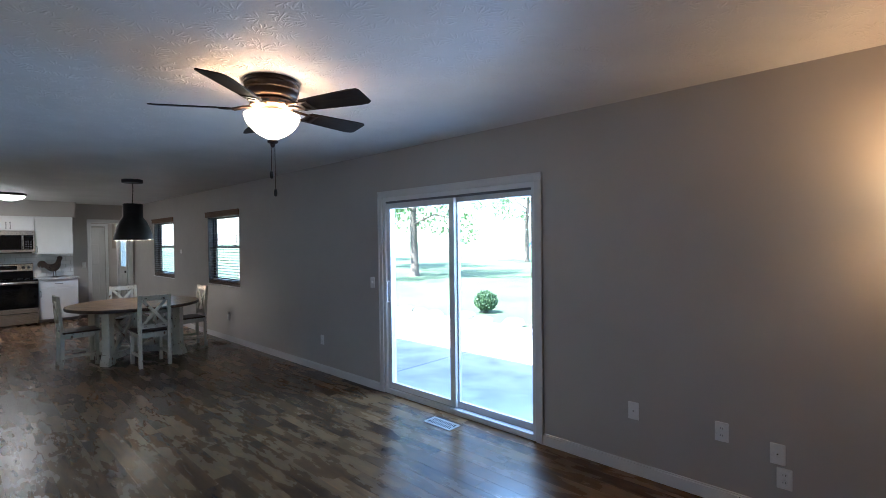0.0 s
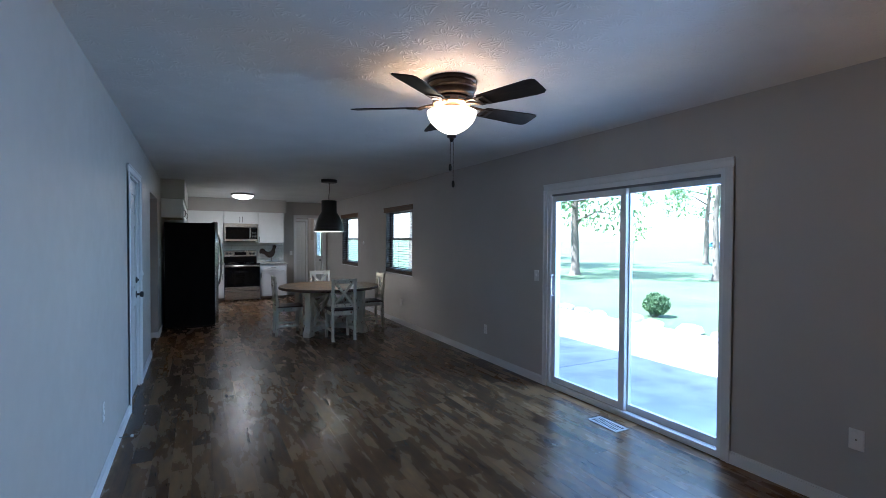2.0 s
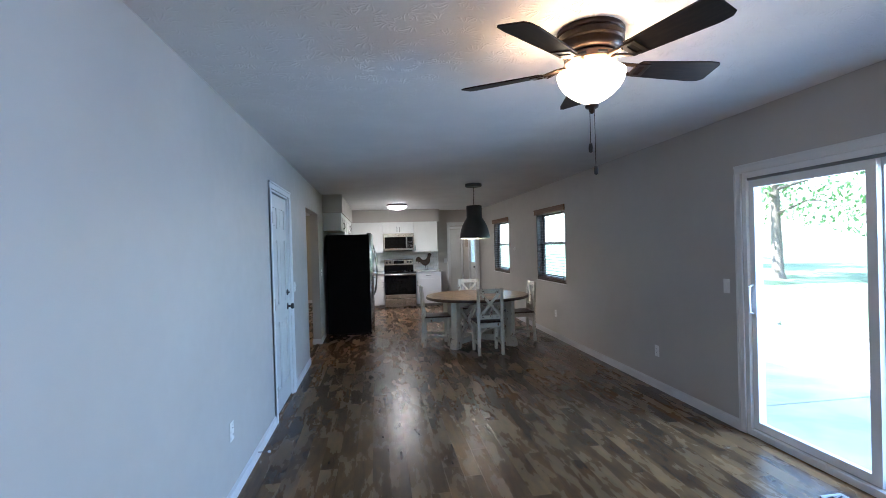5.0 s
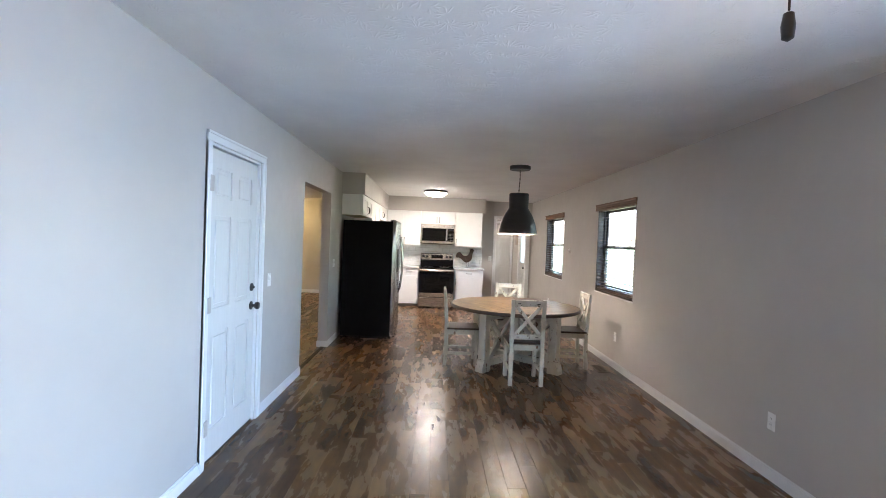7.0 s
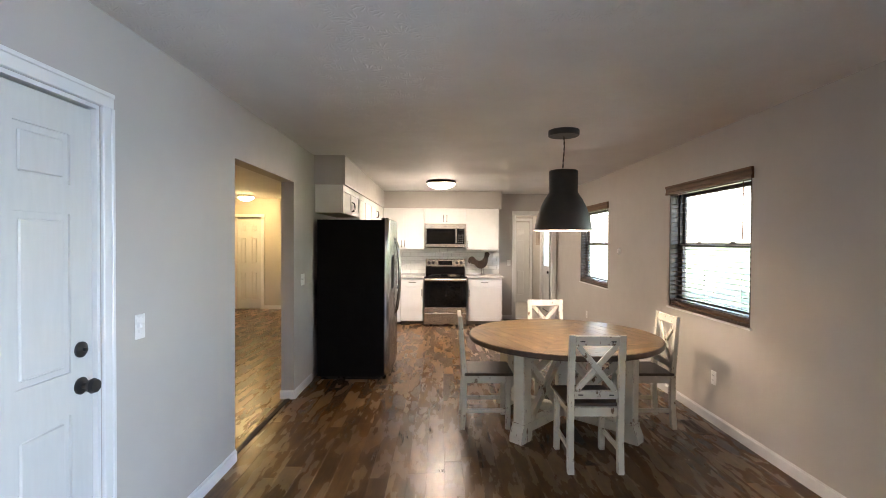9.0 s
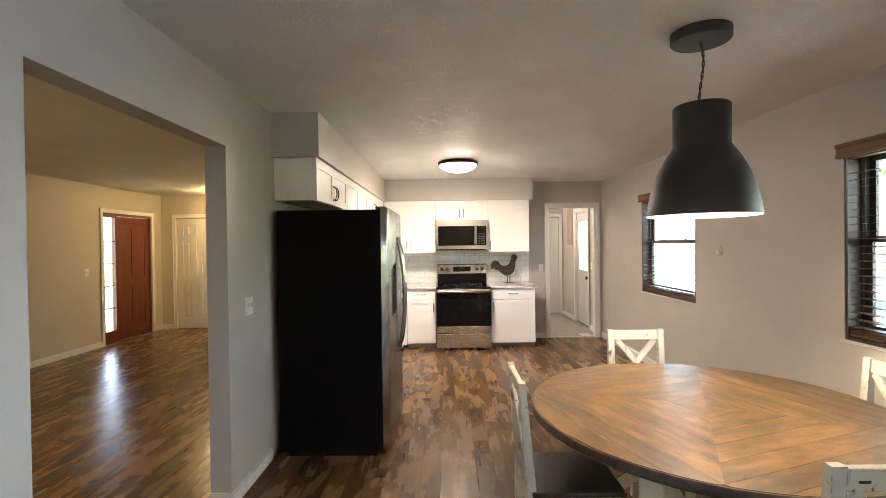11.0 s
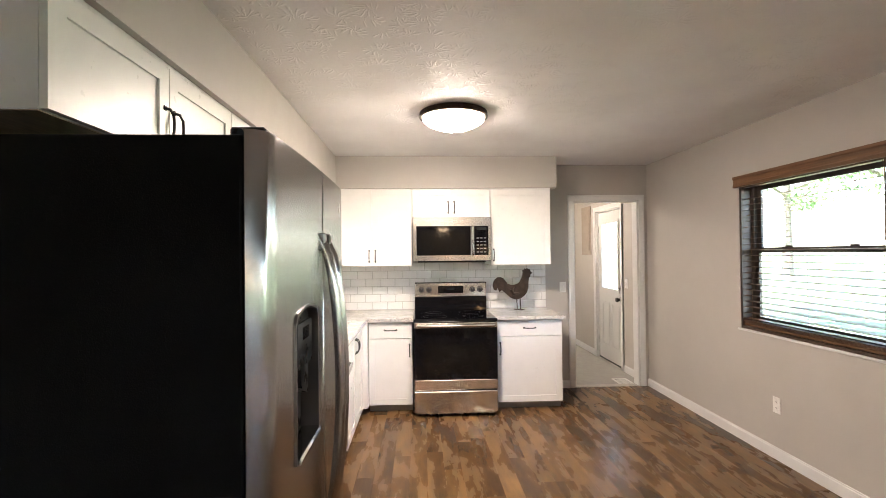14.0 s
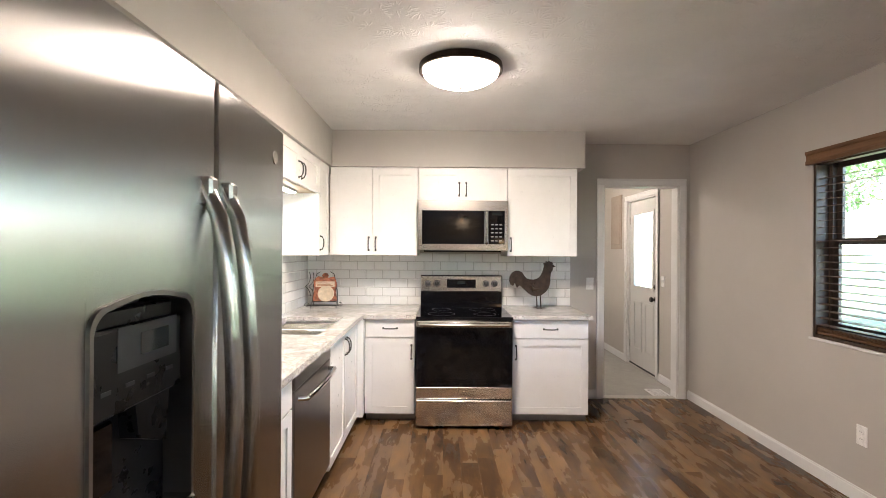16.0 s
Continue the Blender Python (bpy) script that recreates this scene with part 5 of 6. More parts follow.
fb = bmesh.new()
low_row = [fb.verts.new((x, fridge_front(x) + 0.0004, z)) for x, z in arch(0.0)[2:]]
top_row = [fb.verts.new((v.co.x, v.co.y, DZ1 + 0.001)) for v in low_row]
for i in range(len(low_row) - 1):
    fb.faces.new((low_row[i], low_row[i + 1], top_row[i + 1], top_row[i]))
part("dispenser_head", fb, STEEL_V, fd, smooth=True)
dp = part("dispenser", arch_ring(0.0, 0.007, 0.30, YD + 0.003), DARK_STEEL, fd, "arched dispenser surround", smooth=True)
bm = bmesh.new()
bm.faces.new([bm.verts.new((x, 0.298, z)) for x, z in arch(0.004)])
part("dispenser_back", bm, PLASTIC_BLACK, dp)
part("control_panel", cube(DX1 + 0.012, DX0 - 0.012, 0.30, YD - 0.014, DZ1 - 0.175, DZ1 - 0.05, 0.004), PLASTIC_BLACK, dp)
part("panel_head", cube(DX1 + 0.035, DX0 - 0.035, 0.30, YD - 0.018, DZ1 - 0.05, DZ1 - 0.022, 0.004), PLASTIC_BLACK, dp)
part("display", cube(DX1 + 0.03, DX0 - 0.075, YD - 0.014, YD - 0.0125, DZ1 - 0.115, DZ1 - 0.05), DARK_PANEL, dp, "dark grey control display")
part("screen", cube(DX1 + 0.055, DX0 - 0.125, YD - 0.0125, YD - 0.0115, DZ1 - 0.098, DZ1 - 0.064), DISPLAY, dp)
for i in range(4):
    part("button", cube(DX1 + 0.04 + i * 0.05, DX1 + 0.06 + i * 0.05, YD - 0.014, YD - 0.0128, DZ1 - 0.14, DZ1 - 0.134), DARK_PANEL, dp)
part("chute", prism([(DX1 + 0.05, DZ1 - 0.26), (DX1 + 0.12, DZ1 - 0.23), (DX1 + 0.13, DZ1 - 0.17), (DX1 + 0.04, DZ1 - 0.17)], -0.33, -0.30, None, pose(0, 0, 0, 90)), PLASTIC_BLACK, dp, "black ice chute")
part("paddle", cube(DX1 + 0.15, DX0 - 0.05, 0.30, 0.312, DZ0 + 0.09, DZ1 - 0.19, 0.004), GLASS_BLACK, dp, "black paddle")
part("drip_tray", cube(DX1 + 0.004, DX0 - 0.004, 0.30, YD + 0.012, DZ0 - 0.004, DZ0 + 0.014, 0.005), CHROME, dp, "bright drip tray")
for x, door_part in ((SPLIT + 0.042, fd), (SPLIT - 0.042, gd)):
    pts = []
    for i in range(15):
        u = i / 14
        bow = math.sin(math.pi * u) ** 0.5 if 0 < u < 1 else 0.0
        pts.append((x, 0.345 + 0.062 * bow, 0.64 + 0.90 * u))
    hb = tube(pts, 0.015, 12)
    for v in hb.verts:
        v.co.x = x + (v.co.x - x) * 1.15
    h = part("handle", hb, STEEL_V, door_part, "bowed stainless bar handle", smooth=True)
    for z in (0.66, 1.52):
        part("handle_foot", cube(x - 0.016, x + 0.016, 0.335, 0.368, z - 0.028, z + 0.028, 0.005), DARK_STEEL, h)
part("badge", lathe([(0, 0.003), (0.017, 0.003), (0.019, 0)], 24, pose(-fw + 0.1, fridge_front(-fw + 0.1) - 0.001, 1.66, -90)), CHROME, gd, "round plain badge")
for x in (-0.05, -fw + 0.05):
    part("hinge_cap", cube(x - 0.025, x + 0.025, 0.25, 0.325, FRT - 0.012, FRT + 0.01, 0.004), PLASTIC_BLACK, fr, "black hinge cover")

# dishwasher
dw = thing("dishwasher", pose(-10.03, FY - 0.005, 0, 0, 0, 180), "stainless dishwasher with a bar handle", "dishwasher")
part("body", cube(0.002, 0.688, 0.03, 0.55, 0.09, CT - 0.036), PLASTIC_BLACK, dw)
part("door", cube(0.004, 0.686, -0.012, 0.028, 0.12, CT - 0.125, 0.006, 2), DARK_STEEL, dw, "dark brushed steel door")
part("control_panel", cube(0.004, 0.686, -0.012, 0.028, CT - 0.12, CT - 0.038, 0.006, 2), DARK_STEEL, dw)
part("handle", tube([(0.06, -0.01, 0.715), (0.07, -0.05, 0.715), (0.2, -0.06, 0.715), (0.345, -0.064, 0.715), (0.49, -0.06, 0.715), (0.62, -0.05, 0.715), (0.63, -0.01, 0.715)], 0.013, 10), CHROME, dw, "bright bar handle", smooth=True)
part("toe_kick", cube(0.004, 0.686, 0.05, 0.07, 0.0, 0.088), PLASTIC_BLACK, dw, "black toe kick")

# range
RG = thing("kitchen_range", pose(-11.60, 0.553, 0, 0, 0, 90), "stainless electric range with a black glass top", "range")
rw = 0.766
RT = CT - 0.006
part("body", cube(0.002, rw - 0.002, 0.035, 0.72, 0.02, RT - 0.02), PLASTIC_BLACK, RG)
part("cooktop", cube(0, rw, -0.005, 0.66, RT - 0.02, RT + 0.008, 0.004, 2), GLASS_BLACK, RG, "black glass cooktop")
for x, y, r in ((0.2, 0.17, 0.11), (0.56, 0.17, 0.09), (0.2, 0.47, 0.08), (0.56, 0.47, 0.11)):
    part("burner_ring", lathe([(r - 0.002, RT + 0.0085), (r, RT + 0.009), (r + 0.002, RT + 0.0085)], 40, pose(x, y, 0)), PLASTIC_BLACK, RG, smooth=True)
od_ = part("oven_door", pierced("y", 0.004, rw - 0.004, 0.335, RT - 0.028, -0.012, 0.03, [(0.09, rw - 0.09, 0.395, 0.66)]), GLASS_BLACK, RG, "black glass oven door")
part("oven_window", cube(0.088, rw - 0.088, -0.006, 0.01, 0.393, 0.662), OVEN_WINDOW, od_)
part("rack", cube(0.12, rw - 0.12, 0.0105, 0.013, 0.43, 0.434), CHROME, od_)
part("door_top", cube(0.004, rw - 0.004, -0.016, 0.03, RT - 0.075, RT - 0.0275, 0.003), STEEL, od_, "stainless door rail")
part("handle", tube([(0.03, -0.014, RT - 0.05), (0.035, -0.05, RT - 0.05), (0.12, -0.058, RT - 0.05), (0.383, -0.062, RT - 0.05), (0.646, -0.058, RT - 0.05), (0.731, -0.05, RT - 0.05), (0.736, -0.014, RT - 0.05)], 0.014, 12), CHROME, od_, "bright bar handle", smooth=True)
part("door_bottom", cube(0.004, rw - 0.004, -0.015, 0.03, 0.245, 0.333, 0.003), STEEL, od_, "stainless lower door band")
part("badge", lathe([(0, 0.003), (0.012, 0.003), (0.013, 0)], 20, pose(rw / 2, -0.0155, 0.29, 90)), CHROME, od_, "round plain badge")
dr = part("drawer", cube(0.004, rw - 0.004, -0.012, 0.03, 0.03, 0.232, 0.005, 2), STEEL, RG, "stainless storage drawer")
part("drawer_lip", cube(0.01, rw - 0.01, -0.018, 0.0, 0.214, 0.231, 0.004), STEEL, dr)
bg = part("backguard", prism([(0.66, RT), (0.74, RT), (0.74, RT + 0.30), (0.69, RT + 0.30), (0.668, RT + 0.285)], 0.006, rw - 0.006, None, Matrix(((0, 0, 1, 0), (1, 0, 0, 0), (0, 1, 0, 0), (0, 0, 0, 1)))), GLASS_BLACK, RG, "black back panel")
part("control_face", cube(0.01, rw - 0.01, 0.652, 0.672, RT + 0.15, RT + 0.292, 0.006, 2), STEEL, bg, "stainless control panel")
part("clock", cube(0.25, 0.516, 0.648, 0.6525, RT + 0.185, RT + 0.262, 0.002), GLASS_BLACK, bg, "black clock window")
part("clock_digits", cube(0.345, 0.42, 0.6472, 0.6482, RT + 0.222, RT + 0.245), DISPLAY, bg)
for x in (0.075, 0.155, 0.61, 0.69):
    k = part("knob", lathe([(0, 0.03), (0.021, 0.03), (0.025, 0.004), (0.03, 0.003), (0.03, 0)], 24, pose(x, 0.652, RT + 0.225, 90)), BLACK, bg, "black control knob", smooth=True)
    part("pointer", cube(x - 0.0025, x + 0.0025, 0.6195, 0.623, RT + 0.226, RT + 0.244, 0.001), PLASTIC_GREY, k)
for x in (0.05, rw - 0.05):
    part("foot", cube(x - 0.02, x + 0.02, 0.06, 0.1, 0, 0.02), PLASTIC_BLACK, RG)

# microwave
MW = thing("microwave", pose(-11.872, 0.549, 1.408, 0, 0, 90), "stainless over-the-range microwave with black glass", "microwave")
mw, mh = 0.764, 0.425
part("body", cube(0.002, mw - 0.002, 0.03, 0.50, 0.0, mh), PLASTIC_GREY, MW)
md = part("door", pierced("y", 0, mw, 0.004, mh, -0.004, 0.03, [(0.035, 0.735, 0.055, mh - 0.085)]), STEEL, MW, "stainless front frame")
part("glass", cube(0.034, 0.56, -0.003, 0.012, 0.054, mh - 0.084), GLASS_BLACK, md, "black door glass")
part("window", cube(0.075, 0.515, -0.0045, -0.0025, 0.09, mh - 0.15), OVEN_WINDOW, md)
part("keypad", cube(0.60, 0.736, -0.003, 0.012, 0.054, mh - 0.084), GLASS_BLACK, md, "black touch panel")
for r_ in range(5):
    for c_ in range(3):
        part("key", cube(0.62 + c_ * 0.035, 0.642 + c_ * 0.035, -0.0042, -0.0028, 0.08 + r_ * 0.034, 0.09 + r_ * 0.034), PLASTIC_GREY, md)
part("display", cube(0.625, 0.715, -0.0042, -0.0028, mh - 0.125, mh - 0.1), DISPLAY, md)
part("handle", tube([(0.582, -0.002, 0.06), (0.582, -0.04, 0.075), (0.582, -0.045, 0.2), (0.582, -0.04, mh - 0.105), (0.582, -0.002, mh - 0.09)], 0.011, 10), CHROME, md, "bright bar handle", smooth=True)
part("badge", lathe([(0, 0.003), (0.012, 0.003), (0.013, 0)], 20, pose(mw / 2, -0.004, mh - 0.042, 90)), CHROME, md, "round plain badge")
part("underside_vent", cube(0.05, mw - 0.05, 0.05, 0.4, -0.012, 0.002), PLASTIC_BLACK, MW)

# rooster on the worktop
ro = bmesh.new()
body_out = [(-0.222, 0.216), (-0.236, 0.25), (-0.23, 0.294), (-0.21, 0.325), (-0.18, 0.345), (-0.15, 0.345), (-0.12, 0.33), (-0.1, 0.3), (-0.08, 0.276), (-0.045, 0.266), (-0.012, 0.264), (0.025, 0.275), (0.048, 0.296), (0.066, 0.33), (0.078, 0.366), (0.082, 0.395), (0.075, 0.415), (0.092, 0.418), (0.1, 0.435), (0.112, 0.424), (0.125, 0.438), (0.138, 0.424), (0.152, 0.43), (0.158, 0.412), (0.165, 0.398), (0.185, 0.385), (0.162, 0.376), (0.158, 0.35), (0.146, 0.335), (0.14, 0.31), (0.138, 0.276), (0.138, 0.24), (0.126, 0.195), (0.1, 0.155), (0.062, 0.126), (0.02, 0.112), (-0.02, 0.116), (-0.055, 0.134), (-0.084, 0.16), (-0.115, 0.19), (-0.144, 0.21), (-0.165, 0.19), (-0.185, 0.235), (-0.2, 0.205)]
prism(body_out, -0.012, 0.012, ro, pose(0, 0, 0, 90))
for x in (0.015, 0.05):
    tube([(x, 0, 0.14), (x + 0.005, 0, 0.02), (x + 0.005, 0, 0.008)], 0.005, 8, ro)
    tube([(x - 0.03, 0, 0.006), (x + 0.045, 0, 0.006)], 0.005, 6, ro)
    tube([(x + 0.005, -0.03, 0.006), (x + 0.005, 0.03, 0.006)], 0.005, 6, ro)
tube([(0.0, -0.012, 0.24), (-0.04, -0.016, 0.21), (-0.02, -0.016, 0.17), (0.04, -0.014, 0.18)], [0.012, 0.02, 0.02, 0.008], 8, ro)
rooster = mesh_object("rooster_ornament", ro, RUST)
rooster.matrix_basis = pose(-12.18, 1.605, CT, 0, 0, 90)
tagged(rooster, "dark rusty metal rooster ornament standing on the granite", "ornament")

# easel with a printed board
es = thing("plate_easel", pose(-12.16, -0.31, CT, 0, 0, 98), "black wire easel on the worktop corner", "easel")
wire = bmesh.new()
for x in (-0.11, 0.11):
    tube([(x, -0.07, 0.002), (x, -0.075, 0.03), (x, -0.04, 0.045), (x, 0.03, 0.05), (x * 0.95, 0.06, 0.2), (x * 0.7, 0.075, 0.3), (x * 0.4, 0.07, 0.32)], 0.004, 6, wire)
    tube([(x, 0.1, 0.002), (x, 0.055, 0.16)], 0.004, 6, wire)
for z, y in ((0.05, 0.03), (0.2, 0.06)):
    tube([(-0.11, y, z), (0.11, y, z)], 0.004, 6, wire)
for x in (-0.15, -0.12):
    tube([(x + 0.022 * math.cos(k * 0.6), 0.03, 0.10 + 0.05 * k / 3 + 0.022 * math.sin(k * 0.6)) for k in range(13)], 0.0032, 6, wire)
for x in (-0.16, 0.16):
    tube([(x * 0.9 + 0.02 * math.cos(k * 0.7), -0.072, 0.035 + 0.016 * math.sin(k * 0.7)) for k in range(10)], 0.0032, 6, wire)
tube([(-0.15, -0.06, 0.03), (-0.1, -0.075, 0.025), (0.1, -0.075, 0.025), (0.15, -0.06, 0.03)], 0.004, 6, wire)
part("wire_frame", wire, BLACK, es, smooth=True)
pb = thing("printed_board", pose(-12.16, -0.31, CT + 0.055, 0, 0, 98) @ pose(0, 0.018, 0, -14), "small cream and red printed board on the easel", "board")
part("board", prism([(-0.105, 0), (0.11, 0), (0.1, 0.08), (0.105, 0.17), (0.08, 0.225), (0.02, 0.215), (-0.065, 0.23), (-0.105, 0.19), (-0.095, 0.1)], -0.006, 0.006, None, pose(0, 0, 0, 90)), PRINT_RED, pb)
part("print_band", cube(-0.085, 0.085, -0.008, -0.0062, 0.13, 0.18), PRINT_CREAM, pb)
part("print_motif", lathe([(0, 0.0085), (0.066, 0.0085), (0.074, 0.0062)], 24, pose(0.01, 0, 0.068, 90)), PRINT_CREAM, pb)
for i in range(3):
    part("print_line", cube(-0.07, 0.07 - 0.02 * i, -0.0092, -0.0081, 0.138 + i * 0.013, 0.143 + i * 0.013), PRINT_RED, pb)
part("top_knob", lathe([(0, 0.21), (0.02, 0.215), (0.032, 0.238), (0.018, 0.258), (0, 0.262)], 14), PRINT_RED, pb, smooth=True)

# backsplash outlet
plate("wall_outlet", pose(-11.3, YS + 0.012, 1.08, 0, 0, 180), "dark outlet on the tiled backsplash")

# ---------------------------------------------------------------- outside
structure("ground", cube(-600, 600, -600, 600, -0.6, -0.19), LAWN, "mown green lawn reaching the horizon", "ground")


def patio():
    ob = thing("patio", pose(0, 0, 0), "grey concrete patio slab before the house", "patio", kind="structure")
    for x0, x1 in ((-10.0, -7.02), (-7.0, -3.96), (-3.94, -0.92), (-0.9, 3.0)):
        for y0, y1 in ((YN + 0.165, 7.3),):
            part("slab", cube(x0, x1, y0, y1, -0.3, -0.06 - 0.005 * random.random(), 0.006), CONCRETE, ob)
    return ob


patio()


def rock(x, y, r, z=-0.2):
    bm = bmesh.new()
    bmesh.ops.create_icosphere(bm, subdivisions=2, radius=r)
    o = Vector((random.uniform(0, 50), random.uniform(0, 50), 0))
    for v in bm.verts:
        v.co *= 1 + 0.35 * noise.noise(v.co / r * 1.3 + o)
        v.co.z *= 0.55
    ob = mesh_object("edging_stone", bm, STONE)
    ob.matrix_basis = pose(x, y, z + r * 0.25, 0, 0, random.uniform(0, 360))
    return tagged(ob, "rough tan edging stone beside the patio", "stone", "edging stones")


for i in range(15):
    rock(-9.4 + i * 0.62 + random.uniform(-0.12, 0.12), 7.75 + random.uniform(-0.12, 0.12), random.uniform(0.13, 0.24))


def leaves(bm, centre, radius, count, size, squash=1.0):
    c = Vector(centre)
    for _ in range(count):
        d = Vector((random.gauss(0, 1), random.gauss(0, 1), random.gauss(0, 1))).normalized() * radius * random.uniform(0.55, 1.05)
        d.z *= squash
        p = c + d
        e = Euler((random.uniform(0, 6.3), random.uniform(0, 6.3), random.uniform(0, 6.3))).to_matrix()
        s = size * random.uniform(0.6, 1.3)
        q = [p + e @ Vector(k) * s for k in ((-0.5, 0, 0), (0, -0.28, 0.08), (0.6, 0, 0), (0, 0.28, 0.08))]
        bm.faces.new([bm.verts.new(k) for k in q])


def shrub(x, y, r):
    ob = thing("shrub", pose(x, y, -0.19), "clipped round green shrub at the lawn's edge", "shrub")
    bm = bmesh.new()
    leaves(bm, (0, 0, r * 1.02), r, 2600, 0.07, 0.85)
    leaves(bm, (0, 0, r * 1.0), r * 0.7, 700, 0.09, 0.85)
    part("foliage", bm, SHRUB, ob)
    stem = bmesh.new()
    for k in range(5):
        a = 1.256 * k
        tube([(0.03 * math.cos(a), 0.03 * math.sin(a), 0), (0.5 * r * math.cos(a), 0.5 * r * math.sin(a), r)], [0.02, 0.008], 6, stem)
    part("stem", stem, BARK, ob)
    return ob


shrub(-6.5, 8.9, 0.27)
shrub(-4.87, 9.2, 0.215)


def tree(x, y, h, r, seed, low=0.3):
    rng = random.Random(seed)
    ob = thing("tree", pose(x, y, -0.19), "leafy shade tree on the lawn", "tree", "lawn trees")
    tb = bmesh.new()
    tube([(0, 0, 0), (0.02, 0, 0.3), (rng.uniform(-0.1, 0.1), rng.uniform(-0.1, 0.1), h * 0.3), (rng.uniform(-0.25, 0.25), rng.uniform(-0.25, 0.25), h * 0.6), (0, 0, h * 0.9)], [r * 1.5, r * 1.05, r * 0.85, r * 0.55, r * 0.15], 12, tb)
    lb = bmesh.new()
    for k in range(16):
        a = k * 2.4 + rng.uniform(-0.4, 0.4)
        z0 = h * (low + (0.9 - low) * k / 16)
        reach = h * 0.36 * (1 - 0.55 * k / 16) * rng.uniform(0.8, 1.15)
        mid_p = (reach * 0.5 * math.cos(a), reach * 0.5 * math.sin(a), z0 + h * 0.05)
        tip = (reach * math.cos(a), reach * math.sin(a), z0 + h * rng.uniform(0.02, 0.14))
        tube([(0, 0, z0), mid_p, tip], [r * 0.4, r * 0.22, r * 0.07], 6, tb)
        for q in range(4):
            c = tuple(m_ + rng.uniform(-0.09, 0.09) * h for m_ in (tip if q else mid_p))
            leaves(lb, c, h * rng.uniform(0.06, 0.1), 120, 0.03 * h * 0.7, 0.7)
    part("trunk", tb, BARK, ob, smooth=True)
    part("crown", lb, LEAF, ob)
    return ob


tree(-16.5, 16.0, 8.5, 0.2, 3, 0.3)
tree(-20.0, 31.4, 10.0, 0.17, 5, 0.35)
tree(-17.9, 8.2, 10.0, 0.27, 8, 0.32)
tree(-24.0, 19.0, 11.0, 0.3, 11)
tree(-11.5, 19.0, 9.0, 0.13, 14, 0.45)
tree(-6.0, 27.0, 10.0, 0.26, 17, 0.5)
tree(-36.0, 24.0, 11.0, 0.3, 21, 0.4)

car = thing("parked_car", pose(-54.0, 88.0, -0.19, 0, 0, 8), "small blue car parked far across the lawn", "car")
bm = prism([(-2.0, 0.3), (2.0, 0.3), (2.05, 0.75), (1.2, 0.9), (0.7, 1.4), (-1.0, 1.42), (-1.7, 0.95), (-2.05, 0.85)], -0.8, 0.8, None, pose(0, 0, 0, 90))
part("body", bm, CAR_BLUE, car)
part("windows", prism([(0.62, 0.92), (1.05, 0.92), (0.62, 1.33), (-0.95, 1.35), (-1.45, 0.95)], -0.81, 0.81, None, pose(0, 0, 0, 90)), GLASS_BLACK, car)
for x in (-1.25, 1.3):
    for y in (-0.75, 0.75):
        w = part("wheel", lathe([(0, -0.1), (0.3, -0.1), (0.32, 0), (0.3, 0.1), (0, 0.1)], 20, pose(x, y, 0.31, 90)), PLASTIC_BLACK, car, smooth=True)
        part("rim", lathe([(0, -0.11), (0.19, -0.105), (0.19, 0.105), (0, 0.11)], 16, pose(x, y, 0.31, 90)), CHROME, w, smooth=True)

# ---------------------------------------------------------------- tiles and planks
bs = structure("backsplash", cube(XW + 0.0005, XW + 0.004, YS, 1.99, CT, 1.365), GROUT, "white subway tile backsplash with grey grout", "backsplash")
bs2 = structure("backsplash", cube(XW + 0.005, -9.3, YS + 0.0005, YS + 0.004, CT, 1.365), GROUT, "white subway tile backsplash with grey grout", "backsplash")
TL, TH, GP = 0.155, 0.0788, 0.004
tile_mesh = {}


def tile(parent, w, m):
    key = round(w, 3)
    if key not in tile_mesh:
        bm = bmesh.new()
        b = 0.0022
        lo = [(-w / 2, 0, 0), (w / 2, 0, 0), (w / 2, 0, TH), (-w / 2, 0, TH)]
        hi = [(-w / 2 + b, -0.005, b), (w / 2 - b, -0.005, b), (w / 2 - b, -0.005, TH - b), (-w / 2 + b, -0.005, TH - b)]
        a = [bm.verts.new(c) for c in lo]
        c_ = [bm.verts.new(c) for c in hi]
        bm.faces.new(c_)
        for i in range(4):
            j = (i + 1) % 4
            bm.faces.new((a[i], a[j], c_[j], c_[i]))
        o = mesh_object("tile", bm, TILE)
        tile_mesh[key] = o.data
    else:
        o = new("tile", tile_mesh[key])
    o.parent = parent
    o.matrix_basis = m
    return o


for row in range(6):
    z = CT + 0.003 + row * (TH + GP)
    y = YS + 0.006 - (TL / 2 if row % 2 else 0)
    while y < 1.985:
        a, b = max(y, YS + 0.006), min(y + TL, 1.985)
        if b - a > 0.02:
            tile(bs, b - a, pose(XW + 0.004, (a + b) / 2, z, random.uniform(-0.3, 0.3), 0, 90 + random.uniform(-0.25, 0.25)))
        y += TL + GP
    x = XW + 0.012 + (TL / 2 if row % 2 else 0)
    while x < -10.2:
        tile(bs2, TL, pose(x + TL / 2, YS + 0.004, z, random.uniform(-0.3, 0.3), 0, 180 + random.uniform(-0.25, 0.25)))
        x += TL + GP

PW, PL = 0.118, 1.22
plank_mesh = {}


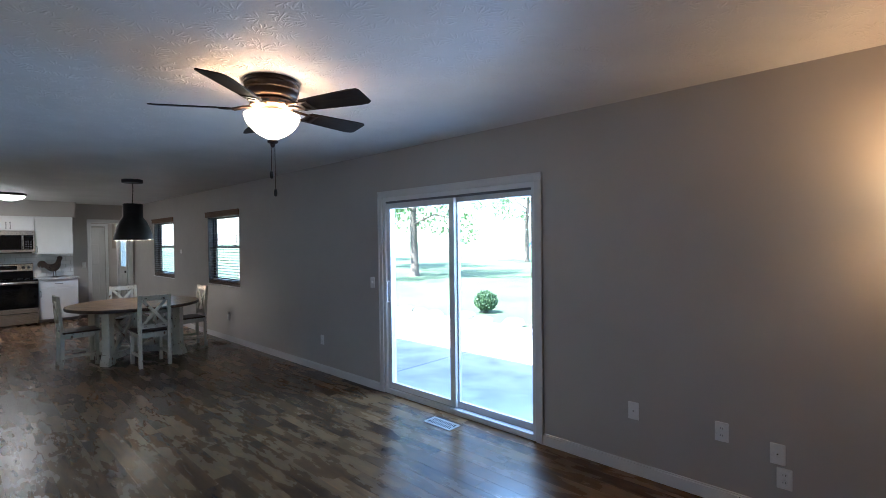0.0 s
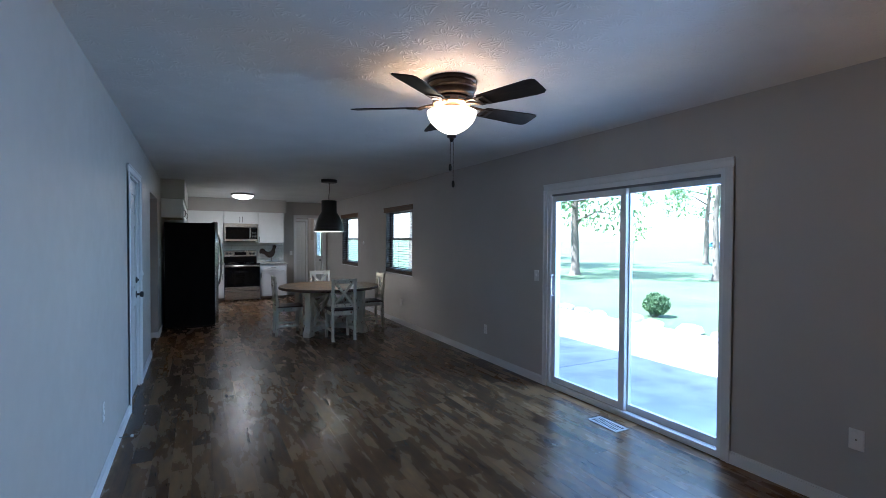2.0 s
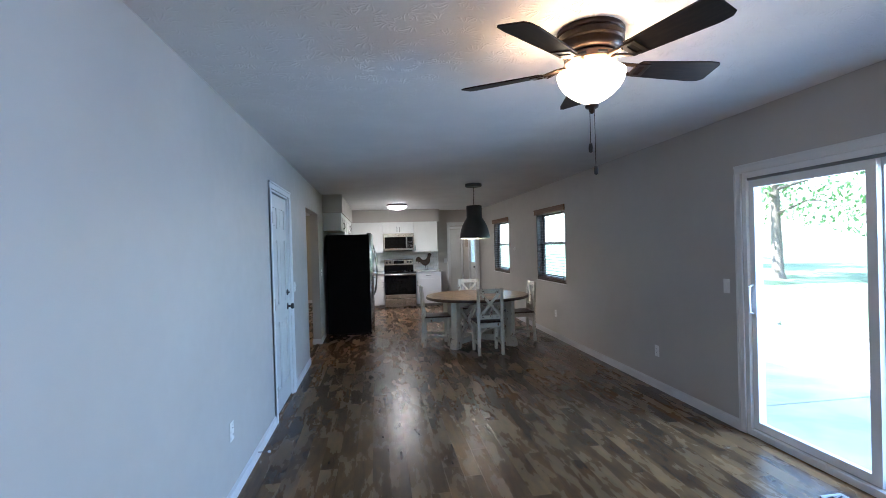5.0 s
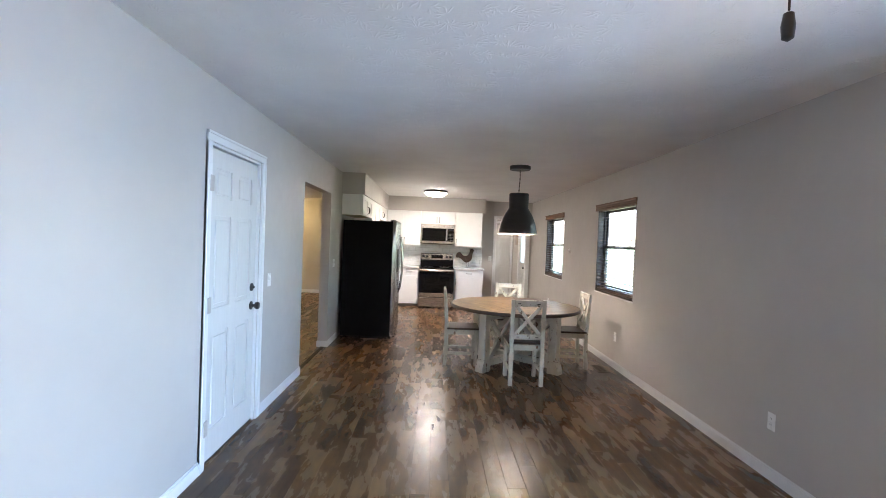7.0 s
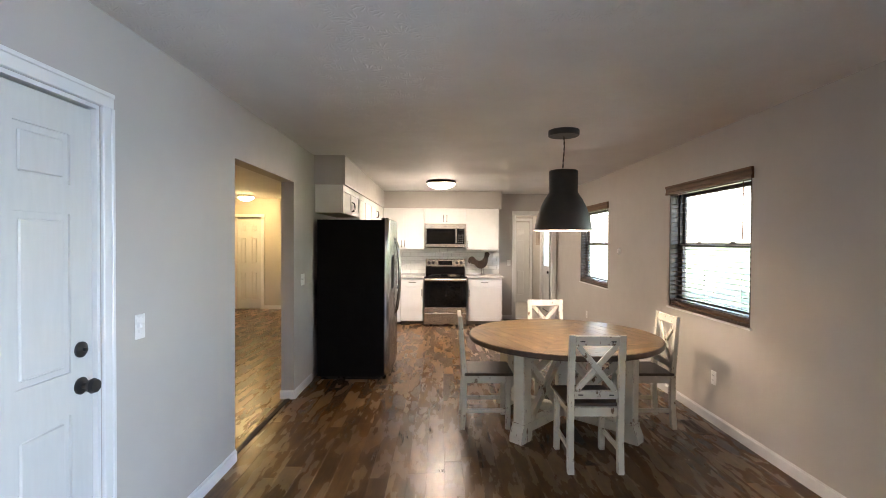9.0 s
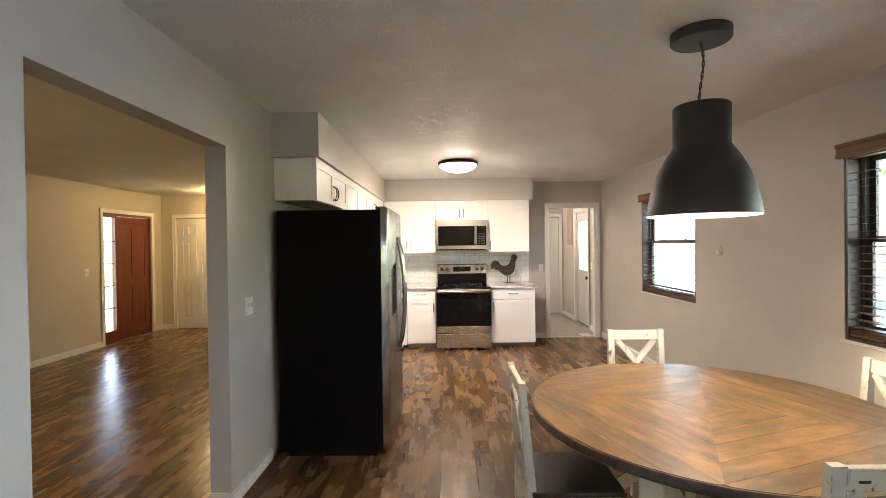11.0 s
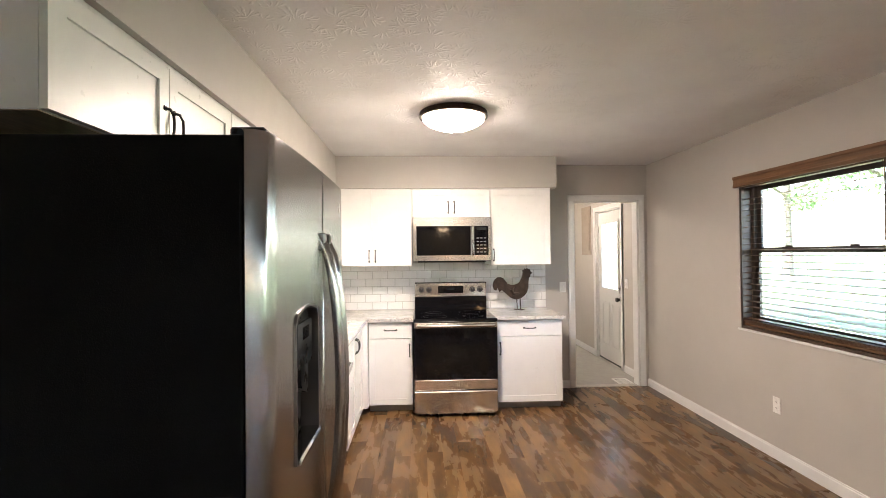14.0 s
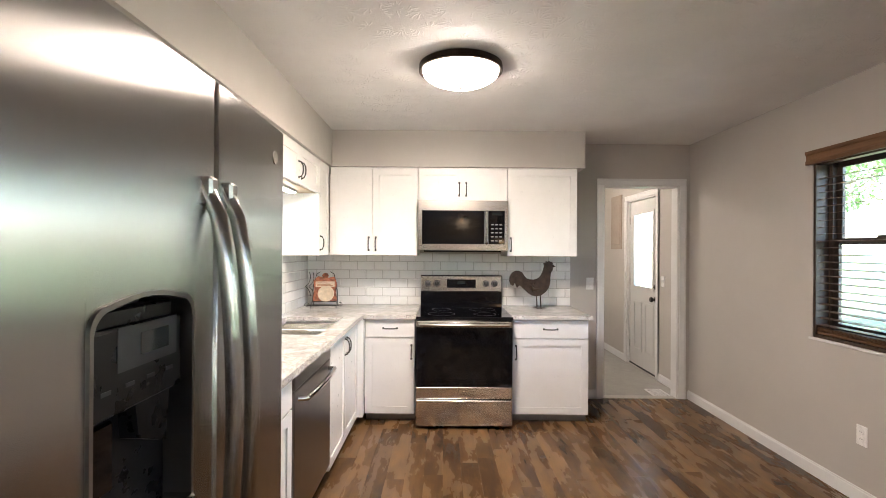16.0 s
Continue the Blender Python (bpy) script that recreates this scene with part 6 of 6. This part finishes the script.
def plank_verts(x0, x1, y0, y1):
    b = 0.0010
    lo = [(x0, y0), (x1, y0), (x1, y1), (x0, y1)]
    hi = [(x0 + b, y0 + b), (x1 - b, y0 + b), (x1 - b, y1 - b), (x0 + b, y1 - b)]
    return [(x, y, -0.011) for x, y in lo] + [(x, y, -0.0010) for x, y in lo] + [(x, y, 0.0) for x, y in hi]


QUADS = [(8, 9, 10, 11)] + [(a + i, a + (i + 1) % 4, a + 4 + (i + 1) % 4, a + 4 + i) for a in (0, 4) for i in range(4)]
rest_v, rest_f = [], []
count = 0
rows = int((YN - HALL_Y) / PW) + 1
for r in range(rows):
    y0 = YN - (r + 1) * PW
    y1 = y0 + PW
    y0c, y1c = max(y0, HALL_Y), min(y1, YN)
    x = XE - random.uniform(0, PL)
    start = XE
    while start > HALL_X0:
        end = max(x, HALL_X0)
        if y1c > YS - T + 0.02 and end < XW - 0.0 and y1c > YS:
            end = max(end, XW)
        a, b = end, start
        start = x
        x -= PL * random.choice((1.0, 1.0, 1.0, 0.75))
        if y1c > YS and b <= XW + 0.01:
            continue
        if y1c <= YS - 0.01:
            b = min(b, HALL_X1)
        if b - a < 0.03 or y1c - y0c < 0.01:
            continue
        cx, cy = (a + b) / 2, (y0c + y1c) / 2
        near = -11.9 < cx < -1.2 and -0.5 < cy < 2.9
        if near and count < 300:
            key = (round(b - a, 3), round(y1c - y0c, 3))
            if key not in plank_mesh:
                me = bpy.data.meshes.new("plank")
                w, d = key
                me.from_pydata(plank_verts(-w / 2, w / 2, -d / 2, d / 2), [], QUADS)
                me.materials.append(PLANK)
                plank_mesh[key] = me
            o = new("plank", plank_mesh[key])
            o.parent = FLOOR
            o.location = (cx, cy, 0)
            count += 1
        else:
            k = len(rest_v)
            rest_v += plank_verts(a, b, y0c, y1c)
            rest_f += [tuple(i + k for i in q) for q in QUADS]
me = bpy.data.meshes.new("plank_field")
me.from_pydata(rest_v, [], rest_f)
me.materials.append(PLANK_REST)
pf = new("plank_field", me)
pf.parent = FLOOR
tagged(pf, kind="stuff")
